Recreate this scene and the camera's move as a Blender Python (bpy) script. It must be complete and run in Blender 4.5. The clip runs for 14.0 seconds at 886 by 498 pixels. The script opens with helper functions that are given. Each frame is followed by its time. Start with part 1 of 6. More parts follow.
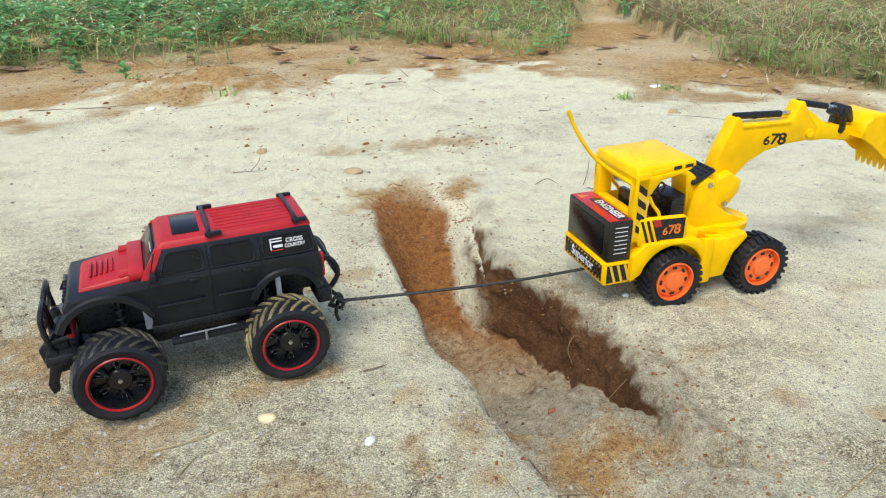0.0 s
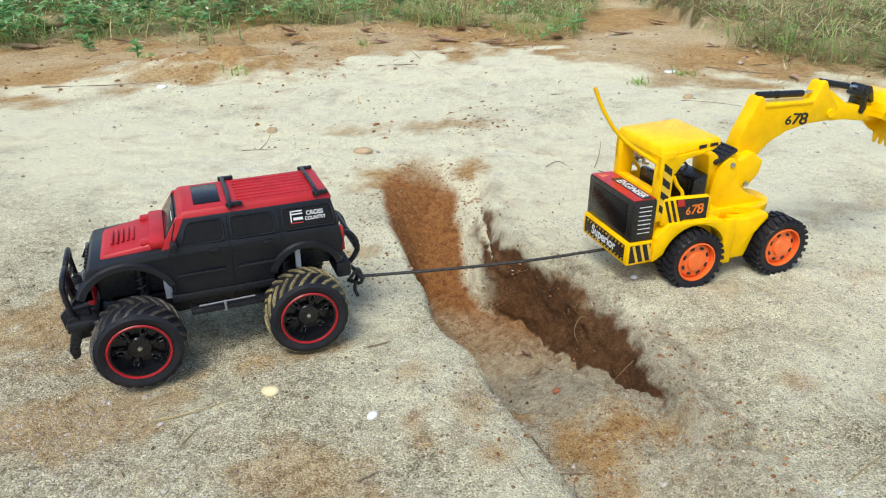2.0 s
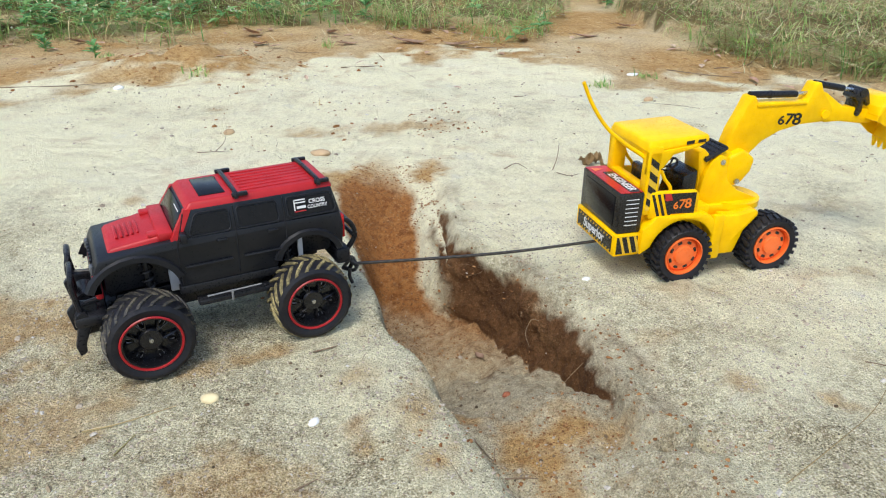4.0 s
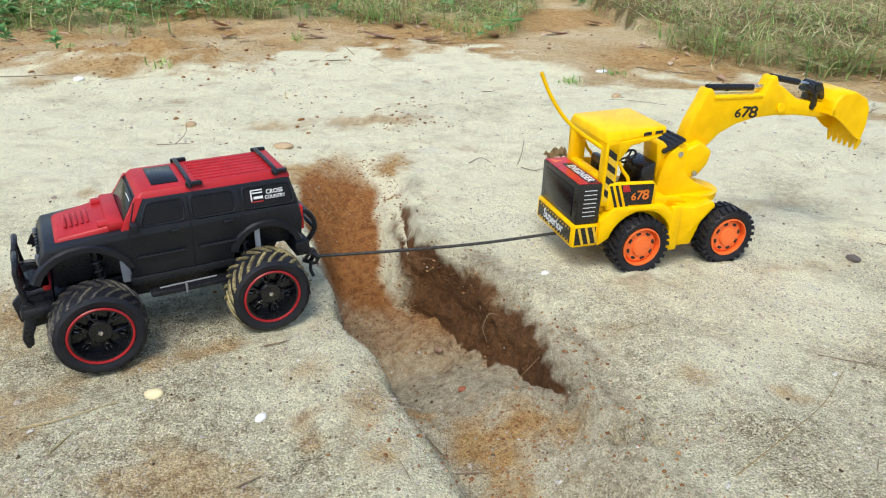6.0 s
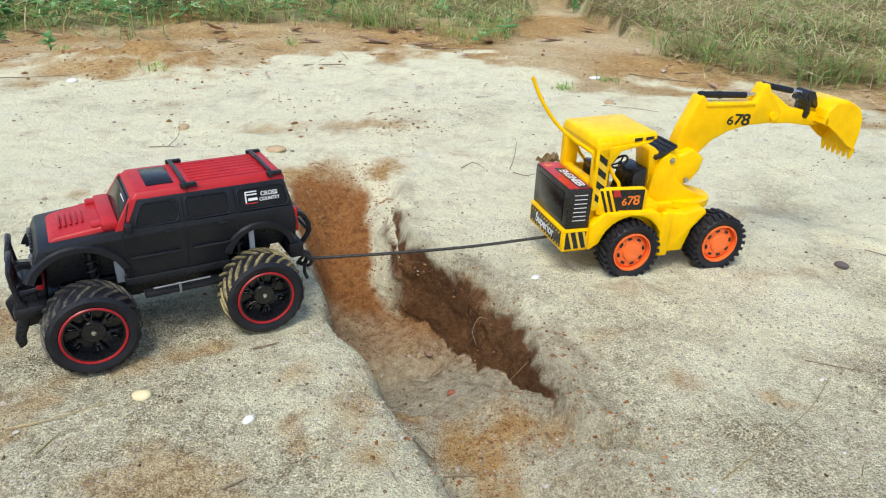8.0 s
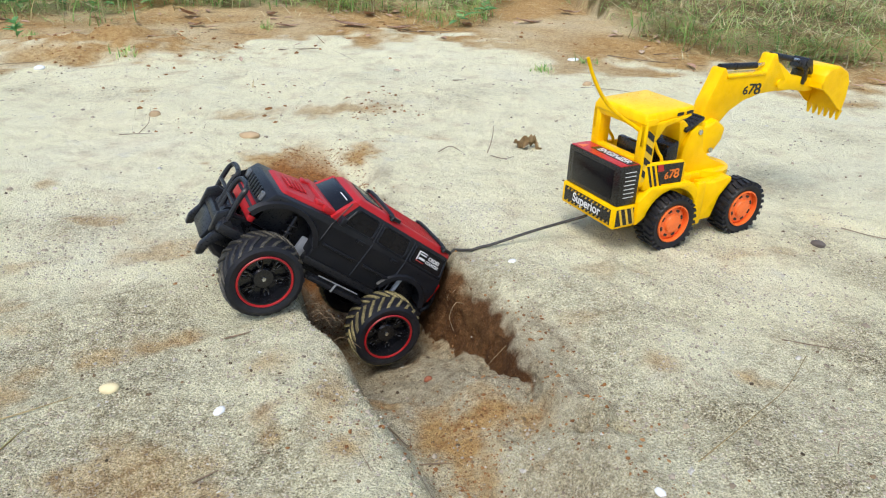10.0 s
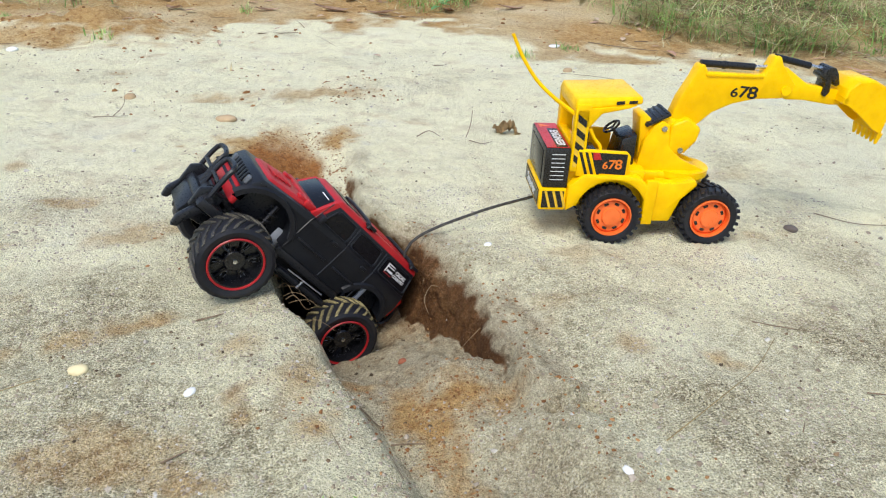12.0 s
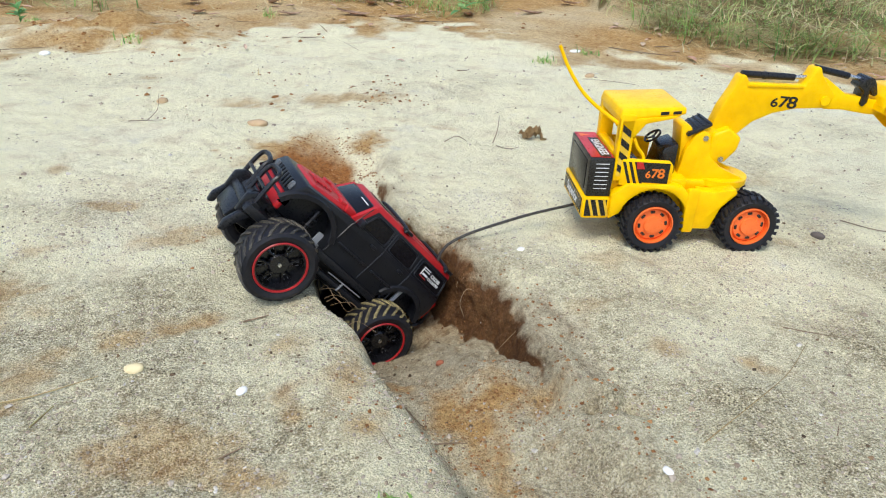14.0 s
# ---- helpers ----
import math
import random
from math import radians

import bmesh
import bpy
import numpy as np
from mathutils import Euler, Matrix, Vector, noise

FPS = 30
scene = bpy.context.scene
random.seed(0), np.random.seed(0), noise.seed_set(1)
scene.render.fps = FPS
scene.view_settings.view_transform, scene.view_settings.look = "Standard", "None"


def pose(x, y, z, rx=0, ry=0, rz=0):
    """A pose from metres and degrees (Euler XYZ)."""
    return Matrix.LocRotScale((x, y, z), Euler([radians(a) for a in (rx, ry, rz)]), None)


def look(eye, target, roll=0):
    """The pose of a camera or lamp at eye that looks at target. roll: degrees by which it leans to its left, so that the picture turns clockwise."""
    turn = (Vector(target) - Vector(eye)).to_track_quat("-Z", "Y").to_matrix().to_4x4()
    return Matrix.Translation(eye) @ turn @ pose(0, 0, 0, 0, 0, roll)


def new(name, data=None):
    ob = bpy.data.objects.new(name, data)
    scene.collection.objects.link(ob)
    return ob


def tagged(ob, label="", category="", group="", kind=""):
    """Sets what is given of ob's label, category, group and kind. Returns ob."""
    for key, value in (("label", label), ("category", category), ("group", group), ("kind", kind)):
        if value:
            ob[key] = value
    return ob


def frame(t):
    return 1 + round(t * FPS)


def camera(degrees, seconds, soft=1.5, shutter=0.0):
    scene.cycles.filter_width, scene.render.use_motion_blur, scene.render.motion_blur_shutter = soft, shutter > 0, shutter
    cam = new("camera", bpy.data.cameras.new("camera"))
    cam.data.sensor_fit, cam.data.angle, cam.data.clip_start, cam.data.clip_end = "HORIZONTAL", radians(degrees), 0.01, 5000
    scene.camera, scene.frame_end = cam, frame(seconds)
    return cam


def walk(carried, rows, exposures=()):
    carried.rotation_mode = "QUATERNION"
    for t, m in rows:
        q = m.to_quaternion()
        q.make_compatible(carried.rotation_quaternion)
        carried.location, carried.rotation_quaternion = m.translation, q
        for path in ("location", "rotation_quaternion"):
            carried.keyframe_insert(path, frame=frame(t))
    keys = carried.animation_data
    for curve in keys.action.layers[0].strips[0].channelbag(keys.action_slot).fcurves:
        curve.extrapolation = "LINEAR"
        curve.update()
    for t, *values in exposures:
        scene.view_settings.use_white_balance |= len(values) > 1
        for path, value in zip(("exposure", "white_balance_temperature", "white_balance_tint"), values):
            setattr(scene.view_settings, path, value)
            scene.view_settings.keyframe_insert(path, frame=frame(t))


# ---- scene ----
cam = camera(64.4, 14.0, soft=1.1)
PATH = [
    (0, (-0.009, -0.053, 0.524), (-0.194, 1.752, -0.318), -0.9),
    (0.5, (-0.01, -0.052, 0.526), (-0.227, 1.756, -0.3), -1.5),
    (1, (-0.008, -0.05, 0.521), (-0.217, 1.751, -0.323), -0.8),
    (1.5, (-0.009, -0.057, 0.5), (-0.213, 1.729, -0.377), 0.8),
    (2, (-0.004, -0.052, 0.508), (-0.218, 1.735, -0.365), -0.3),
    (2.5, (0.02, -0.039, 0.51), (-0.139, 1.75, -0.369), -0.3),
    (3, (0.015, -0.04, 0.501), (-0.164, 1.74, -0.394), 0.0),
    (3.5, (0.025, -0.041, 0.505), (-0.13, 1.744, -0.384), -0.1),
    (4, (0.03, -0.038, 0.503), (-0.113, 1.759, -0.363), 0.4),
    (4.2, (0.041, -0.036, 0.5), (-0.08, 1.762, -0.368), 0.6),
    (6.3, (0.058, -0.027, 0.488), (-0.012, 1.772, -0.384), 1.7),
    (6.5, (0.051, -0.027, 0.482), (-0.03, 1.765, -0.403), 2.4),
    (7, (0.051, -0.025, 0.491), (-0.031, 1.774, -0.379), 1.8),
    (7.5, (0.06, -0.03, 0.491), (-0.004, 1.776, -0.365), 2.1),
    (9.8, (0.069, -0.019, 0.486), (0.026, 1.776, -0.395), 1.4),
    (10, (0.075, -0.017, 0.484), (0.06, 1.773, -0.408), 1.8),
    (10.5, (0.072, -0.017, 0.478), (0.067, 1.765, -0.43), 2.2),
    (11, (0.085, -0.013, 0.478), (0.106, 1.769, -0.431), 2.0),
    (11.5, (0.086, -0.02, 0.471), (0.104, 1.753, -0.454), 2.6),
    (12, (0.088, -0.02, 0.477), (0.119, 1.756, -0.442), 2.6),
    (12.5, (0.088, -0.02, 0.471), (0.133, 1.753, -0.453), 3.3),
    (13, (0.093, -0.02, 0.455), (0.142, 1.734, -0.504), 3.3),
    (13.5, (0.083, -0.02, 0.463), (0.115, 1.741, -0.483), 3.2),
    (14, (0.051, -0.04, 0.491), (0.054, 1.737, -0.426), 2.6),
]
walk(cam, [(t, look(eye, target, roll)) for t, eye, target, roll in PATH])

# ---- light ----
world = bpy.data.worlds.new("sky")
scene.world = world
world.use_nodes = True
wn = world.node_tree.nodes
sky = wn.new("ShaderNodeTexSky")
sky.sky_type, sky.sun_disc = "NISHITA", False
SUN_UP, SUN_ROUND = 62.0, 200.0
sky.sun_elevation, sky.sun_rotation = radians(SUN_UP), radians(SUN_ROUND)
sky.air_density, sky.dust_density = 1.0, 2.0
world.node_tree.links.new(sky.outputs[0], wn["Background"].inputs[0])
wn["Background"].inputs[1].default_value = 0.13
sun = new("sun", bpy.data.lights.new("sun", "SUN"))
sun.data.energy, sun.data.angle, sun.data.color = 1.4, radians(28), (1.0, 0.985, 0.93)
sun.matrix_world = pose(0, 0, 5, 90 - SUN_UP, 0, 180 - SUN_ROUND)
scene.view_settings.exposure = 0.80


# ---- materials ----
def nodes_of(name):
    m = bpy.data.materials.new(name)
    m.use_nodes = True
    nt = m.node_tree
    return m, nt, nt.nodes["Principled BSDF"]


def add(nt, kind, **sets):
    n = nt.nodes.new(kind)
    for key, value in sets.items():
        n.inputs[key].default_value = value
    return n


def ramp(nt, source, stops):
    r = nt.nodes.new("ShaderNodeValToRGB")
    el = r.color_ramp.elements
    while len(el) < len(stops):
        el.new(0.5)
    for e, (p, c) in zip(el, stops):
        e.position, e.color = p, (*c, 1)
    nt.links.new(source, r.inputs[0])
    return r.outputs[0]


def grey(a):
    return (a, a, a)


def mixc(nt, fac, a, b, how="MIX"):
    n = nt.nodes.new("ShaderNodeMix")
    n.data_type, n.blend_type = "RGBA", how
    for sock, v in ((n.inputs[0], fac), (n.inputs[6], a), (n.inputs[7], b)):
        if isinstance(v, (int, float)):
            sock.default_value = v
        elif isinstance(v, tuple):
            sock.default_value = (*v, 1)
        else:
            nt.links.new(v, sock)
    return n.outputs[2]


def coords(nt):
    return nt.nodes.new("ShaderNodeTexCoord").outputs["Object"]


def noise_tex(nt, co, scale, detail=4.0, rough=0.55):
    n = add(nt, "ShaderNodeTexNoise", Scale=scale, Detail=detail, Roughness=rough)
    nt.links.new(co, n.inputs["Vector"])
    return n.outputs[0]


def bump(nt, bsdf, height, strength, distance):
    b = add(nt, "ShaderNodeBump", Strength=strength, Distance=distance)
    nt.links.new(height, b.inputs["Height"])
    nt.links.new(b.outputs[0], bsdf.inputs["Normal"])


def plain(name, c, rough=0.4, metal=0.0, dust=0.0, dust_c=(0.42, 0.34, 0.22), grain=900.0, relief=0.15):
    """Paint or plastic with faint mottling, scuffs and a film of dust."""
    m, nt, b = nodes_of(name)
    co = coords(nt)
    big, fine = noise_tex(nt, co, 35.0), noise_tex(nt, co, 420.0, 3.0)
    dark, light = tuple(v * 0.86 for v in c), tuple(min(1, v * 1.08) for v in c)
    col = ramp(nt, big, [(0.35, dark), (0.68, light)])
    if dust:
        film = nt.nodes.new("ShaderNodeMath")
        film.operation = "MULTIPLY"
        nt.links.new(big, film.inputs[0])
        nt.links.new(fine, film.inputs[1])
        f = ramp(nt, film.outputs[0], [(0.2, grey(0.0)), (0.42, grey(dust))])
        col = mixc(nt, f, col, dust_c)
    nt.links.new(col, b.inputs["Base Color"])
    nt.links.new(ramp(nt, fine, [(0.3, grey(max(0.03, rough - 0.07))), (0.75, grey(min(1, rough + 0.14)))]), b.inputs["Roughness"])
    b.inputs["Metallic"].default_value = metal
    bump(nt, b, noise_tex(nt, co, grain, 2.0), relief, 0.0004)
    return m


def speckle(nt, co, scale, lo, hi):
    v = add(nt, "ShaderNodeTexVoronoi", Scale=scale)
    nt.links.new(co, v.inputs["Vector"])
    return ramp(nt, v.outputs["Distance"], [(lo, grey(1)), (hi, grey(0))])


def ground_material():
    """Pale sand with grit, red-brown subsoil where the top is dug or worn away, moist dark earth in the cut. Grit and
    cut also carry painted light and shade.
    """
    m, nt, b = nodes_of("sand_and_soil")
    co = coords(nt)
    n1, n2, n3, n4, n5 = (noise_tex(nt, co, s, d, r) for s, d, r in ((2.6, 5.0, 0.55), (13.0, 6.0, 0.62), (75.0, 6.0, 0.68), (430.0, 4.0, 0.6), (1100.0, 2.0, 0.5)))

    def fac(name):
        a = nt.nodes.new("ShaderNodeAttribute")
        a.attribute_name = name
        return a.outputs["Fac"]

    def broken(name, lo, hi, rough=0.9):
        """An attribute whose edge is broken up by clumps and grains."""
        w = nt.nodes.new("ShaderNodeMath")
        w.operation, w.inputs[1].default_value = "MULTIPLY_ADD", rough
        nt.links.new(mixc(nt, 0.55, n3, n4), w.inputs[0])
        nt.links.new(fac(name), w.inputs[2])
        return ramp(nt, w.outputs[0], [(min(1, (lo + rough / 2) / 2), grey(0)), (min(1, (hi + rough / 2) / 2), grey(1))]), w

    def halved(name, lo, hi, rough=0.9):
        r, w = broken(name, lo, hi, rough)
        h = nt.nodes.new("ShaderNodeMath")
        h.operation, h.inputs[1].default_value = "MULTIPLY", 0.5
        nt.links.new(w.outputs[0], h.inputs[0])
        nt.links.new(h.outputs[0], r.node.inputs[0])
        return r

    clumps = ramp(nt, noise_tex(nt, co, 8.0, 5.0, 0.65), [(0.36, grey(0.25)), (0.60, grey(1.0))])
    grit_and_dim = mixc(nt, 1.0, fac("grit"), clumps, "MULTIPLY")
    sand = ramp(nt, n1, [(0.32, (0.80, 0.775, 0.54)), (0.5, (0.86, 0.825, 0.55)), (0.68, (0.84, 0.81, 0.58))])
    sand = mixc(nt, ramp(nt, n2, [(0.52, grey(0)), (0.72, grey(0.75))]), sand, (0.60, 0.50, 0.31))
    sand = mixc(nt, ramp(nt, n2, [(0.28, grey(0.5)), (0.40, grey(0))]), sand, (0.62, 0.61, 0.53))
    # Near sand is darker overall: coarser grain, plus light falloff painted in.
    coarse = mixc(nt, 1.0, grit_and_dim, grey(0.78), "MULTIPLY")
    sand = mixc(nt, coarse, sand, (0.50, 0.445, 0.265))
    g3 = mixc(nt, 1.0, ramp(nt, n3, [(0.47, grey(0.0)), (0.60, grey(1.0))]), grit_and_dim, "MULTIPLY")
    sand = mixc(nt, g3, sand, (0.31, 0.26, 0.15))
    g4 = mixc(nt, 1.0, ramp(nt, n4, [(0.38, grey(1.0)), (0.46, grey(0))]), grit_and_dim, "MULTIPLY")
    sand = mixc(nt, g4, sand, (0.12, 0.10, 0.065))
    sand = mixc(nt, ramp(nt, n5, [(0.36, grey(0.55)), (0.45, grey(0))]), sand, (0.26, 0.225, 0.15))
    sand = mixc(nt, ramp(nt, n4, [(0.54, grey(0)), (0.63, grey(0.9))]), sand, (0.92, 0.88, 0.70))
    spots = speckle(nt, co, 95.0, 0.09, 0.15)
    thin = ramp(nt, noise_tex(nt, co, 38.0, 2.0), [(0.49, grey(0)), (0.57, grey(0.95))])
    sand = mixc(nt, mixc(nt, 1.0, spots, thin, "MULTIPLY"), sand, (0.10, 0.08, 0.06))
    soil = ramp(nt, n2, [(0.3, (0.43, 0.25, 0.085)), (0.55, (0.56, 0.365, 0.145)), (0.75, (0.65, 0.48, 0.24))])
    soil = mixc(nt, ramp(nt, n3, [(0.46, grey(0)), (0.64, grey(0.7))]), soil, (0.30, 0.15, 0.05))
    soil = mixc(nt, ramp(nt, n4, [(0.56, grey(0)), (0.70, grey(0.55))]), soil, (0.70, 0.55, 0.34))
    soil = mixc(nt, ramp(nt, n5, [(0.37, grey(0.6)), (0.46, grey(0))]), soil, (0.18, 0.085, 0.03))
    fresh = ramp(nt, n3, [(0.35, (0.42, 0.185, 0.055)), (0.52, (0.33, 0.135, 0.038)), (0.66, (0.19, 0.070, 0.020))])
    fresh = mixc(nt, ramp(nt, n4, [(0.55, grey(0)), (0.66, grey(0.7))]), fresh, (0.52, 0.28, 0.11))
    fresh = mixc(nt, ramp(nt, n5, [(0.36, grey(0.75)), (0.45, grey(0))]), fresh, (0.10, 0.038, 0.012))
    grey_sand = ramp(nt, n3, [(0.35, (0.60, 0.53, 0.36)), (0.55, (0.47, 0.40, 0.26)), (0.70, (0.28, 0.225, 0.135))])
    grey_sand = mixc(nt, ramp(nt, n4, [(0.52, grey(0)), (0.62, grey(0.8))]), grey_sand, (0.58, 0.52, 0.38))
    grey_sand = mixc(nt, ramp(nt, n5, [(0.38, grey(0.8)), (0.47, grey(0))]), grey_sand, (0.10, 0.075, 0.045))
    raw = ramp(nt, n2, [(0.3, (0.085, 0.038, 0.015)), (0.55, (0.165, 0.078, 0.030)), (0.8, (0.27, 0.145, 0.060))])
    raw = mixc(nt, ramp(nt, n3, [(0.45, grey(0)), (0.66, grey(0.6))]), raw, (0.055, 0.025, 0.010))
    raw = mixc(nt, ramp(nt, n4, [(0.58, grey(0)), (0.70, grey(0.5))]), raw, (0.36, 0.23, 0.12))
    col = mixc(nt, halved("grey_sand", 0.05, 0.95, 1.0), sand, grey_sand)
    col = mixc(nt, halved("soil", 0.02, 0.98, 1.0), col, soil)
    col = mixc(nt, halved("fresh", 0.10, 0.90, 1.0), col, fresh)
    col = mixc(nt, halved("cut", 0.05, 0.90, 1.1), col, raw)
    turf = ramp(nt, n2, [(0.3, (0.14, 0.10, 0.05)), (0.6, (0.24, 0.19, 0.08)), (0.8, (0.38, 0.28, 0.14))])
    col = mixc(nt, halved("turf", 0.3, 0.8), col, turf)
    cells = []
    for size, lo, hi, smooth_sand, rough_sand in ((560.0, 0.55, 1.22, 0.10, 0.55), (230.0, 0.72, 1.12, 0.10, 0.45)):
        v = add(nt, "ShaderNodeTexVoronoi", Scale=size)
        nt.links.new(co, v.inputs["Vector"])
        tone = ramp(nt, v.outputs["Color"], [(0.18, grey(lo)), (0.5, grey(1.0)), (0.85, grey(hi))])
        col = mixc(nt, ramp(nt, fac("grit"), [(0.0, grey(smooth_sand)), (0.9, grey(rough_sand))]), col, tone, "MULTIPLY")
        cells.append(v.outputs["Distance"])
    nt.links.new(col, b.inputs["Base Color"])
    b.inputs["Roughness"].default_value = 0.95
    b.inputs["Specular IOR Level"].default_value = 0.15
    mixed = mixc(nt, 0.45, n3, n4)
    grains = ramp(nt, cells[1], [(0.0, grey(1.0)), (0.7, grey(0.0))])
    bump(nt, b, mixc(nt, 0.08, mixed, grains), 1.0, 0.0145)
    return m


def by_piece(name, stops, rough=0.7, trans=0.0, scale=25.0):
    """Colour that differs from island to island, with a little grain along it."""
    m, nt, b = nodes_of(name)
    g = nt.nodes.new("ShaderNodeNewGeometry")
    c = ramp(nt, g.outputs["Random Per Island"], stops)
    c = mixc(nt, ramp(nt, noise_tex(nt, coords(nt), scale), [(0.35, grey(0.45)), (0.65, grey(0))]), c, tuple(v * 0.5 for v in stops[0][1]))
    nt.links.new(c, b.inputs["Base Color"])
    b.inputs["Roughness"].default_value = rough
    b.inputs["Specular IOR Level"].default_value = 0.25
    if trans:
        t = nt.nodes.new("ShaderNodeBsdfTranslucent")
        nt.links.new(c, t.inputs["Color"])
        mix = add(nt, "ShaderNodeMixShader", Fac=trans)
        nt.links.new(b.outputs[0], mix.inputs[1])
        nt.links.new(t.outputs[0], mix.inputs[2])
        nt.links.new(mix.outputs[0], nt.nodes["Material Output"].inputs["Surface"])
    return m


SAND = ground_material()
BLACK = plain("satin_black_plastic", (0.009, 0.0105, 0.0145), 0.34, dust=0.012)
FRAME_BLACK = plain("frame_black_plastic", (0.012, 0.013, 0.016), 0.30, dust=0.015)
WINDOW = plain("dark_window", (0.006, 0.006, 0.008), 0.16, dust=0.01)
RED = plain("matt_red_paint", (0.42, 0.012, 0.016), 0.42, dust=0.015)
RING_RED = plain("red_rim_ring", (0.36, 0.008, 0.012), 0.38)
RUBBER = plain("black_rubber", (0.010, 0.011, 0.016), 0.46, dust=0.04, relief=0.3)
DUSTY = plain("dusty_tread_rubber", (0.13, 0.11, 0.055), 0.8, dust=1.0, dust_c=(0.42, 0.35, 0.16), relief=0.3)
FRONT_DUST = plain("lightly_dusted_rubber", (0.017, 0.017, 0.018), 0.6, dust=0.45, dust_c=(0.30, 0.26, 0.16), relief=0.3)
RIM_BLACK = plain("gloss_black_rim", (0.008, 0.008, 0.010), 0.18)
STEEL = plain("bright_steel", (0.62, 0.62, 0.62), 0.25, metal=1.0)
SILVER = plain("silver_plastic", (0.30, 0.31, 0.32), 0.35, metal=0.3)
PALE = plain("pale_grey_plastic", (0.50, 0.52, 0.54), 0.4)
SLOT_GLINT = plain("painted_slot_glint", (0.16, 0.165, 0.17), 0.3, metal=0.5)
YELLOW = plain("glossy_yellow_plastic", (1.0, 0.56, 0.001), 0.30, dust=0.0, relief=0.05)
ORANGE = plain("orange_plastic", (0.95, 0.17, 0.03), 0.32, dust=0.05)
STICKER = plain("black_sticker", (0.014, 0.013, 0.012), 0.25)
STICKER_RED = plain("red_sticker", (0.50, 0.02, 0.02), 0.3)
STICKER_YELLOW = plain("yellow_sticker", (0.80, 0.50, 0.03), 0.3)
STICKER_ORANGE = plain("orange_sticker", (0.85, 0.20, 0.02), 0.3)
WHITE = plain("white_print", (0.75, 0.75, 0.74), 0.4)
LAMP_RED = plain("red_lamp_lens", (0.42, 0.008, 0.008), 0.15)
LAMP_CLEAR = plain("clear_lamp_lens", (0.10, 0.105, 0.11), 0.12)
ROPE = plain("black_cable", (0.014, 0.014, 0.014), 0.45, dust=0.2)
PEBBLE = by_piece("grit_stone", [(0.0, (0.22, 0.17, 0.12)), (0.25, (0.45, 0.38, 0.29)), (0.55, (0.56, 0.49, 0.39)), (0.8, (0.40, 0.32, 0.21)), (1.0, (0.68, 0.66, 0.60))], 0.85, scale=200)
CLOD = by_piece("soil_crumb", [(0.0, (0.18, 0.08, 0.03)), (0.5, (0.33, 0.155, 0.055)), (1.0, (0.46, 0.26, 0.11))], 0.95, scale=200)
SPECK = by_piece("dark_speck", [(0.0, (0.07, 0.05, 0.03)), (0.5, (0.17, 0.12, 0.07)), (1.0, (0.30, 0.20, 0.11))], 0.9, scale=200)
GREEN = by_piece("green_blade", [(0.0, (0.13, 0.31, 0.08)), (0.35, (0.32, 0.54, 0.14)), (0.7, (0.54, 0.68, 0.24)), (1.0, (0.78, 0.74, 0.38))], trans=0.42)
STRAW = by_piece("dry_blade", [(0.0, (0.20, 0.13, 0.06)), (0.3, (0.45, 0.34, 0.15)), (0.6, (0.72, 0.60, 0.31)), (0.8, (0.88, 0.80, 0.52)), (1.0, (0.30, 0.40, 0.11))], trans=0.2)
LEAFY = by_piece("weed_leaf", [(0.0, (0.13, 0.34, 0.13)), (0.5, (0.26, 0.54, 0.21)), (1.0, (0.46, 0.70, 0.30))], 0.5, trans=0.42)
PETAL = by_piece("white_floret", [(0.0, (0.56, 0.62, 0.40)), (1.0, (0.76, 0.78, 0.62))])
DEAD = by_piece("dead_leaf", [(0.0, (0.42, 0.25, 0.17)), (0.6, (0.54, 0.37, 0.26)), (1.0, (0.62, 0.49, 0.34))], 0.7, scale=60)
STRAW_LEAF = by_piece("dry_tan_leaf", [(0.0, (0.38, 0.25, 0.12)), (1.0, (0.62, 0.46, 0.25))], 0.8, scale=150)
TWIG = by_piece("dry_twig", [(0.0, (0.16, 0.11, 0.07)), (1.0, (0.36, 0.27, 0.17))], 0.85, scale=90)
ROOT = by_piece("pale_root", [(0.0, (0.22, 0.14, 0.07)), (1.0, (0.42, 0.31, 0.18))], 0.8, scale=120)


for dull, gloss in ((BLACK, 0.32), (FRAME_BLACK, 0.30), (RUBBER, 0.30), (DUSTY, 0.3), (WINDOW, 0.22), (YELLOW, 0.14), (RED, 0.35)):
    dull.node_tree.nodes["Principled BSDF"].inputs["Specular IOR Level"].default_value = gloss


# ---- mesh helpers ----
def finish(bm, name, material, smooth=38.0):
    bmesh.ops.recalc_face_normals(bm, faces=bm.faces)
    for f in bm.faces:
        f.smooth = True
    for e in bm.edges:
        e.smooth = len(e.link_faces) == 2 and e.calc_face_angle(0) < radians(smooth)
    me = bpy.data.meshes.new(name)
    bm.to_mesh(me)
    bm.free()
    me.materials.append(material)
    return me


def part(name, bm, material, parent, label="", at=None, smooth=38.0):
    ob = new(name, finish(bm, name, material, smooth))
    ob.parent = parent
    if at is not None:
        ob.matrix_basis = at
    return tagged(ob, label)


def same_part(name, ob, parent, at, label=""):
    """A second piece on the mesh of ob."""
    o = new(name, ob.data)
    o.parent = parent
    o.matrix_basis = at
    return tagged(o, label)


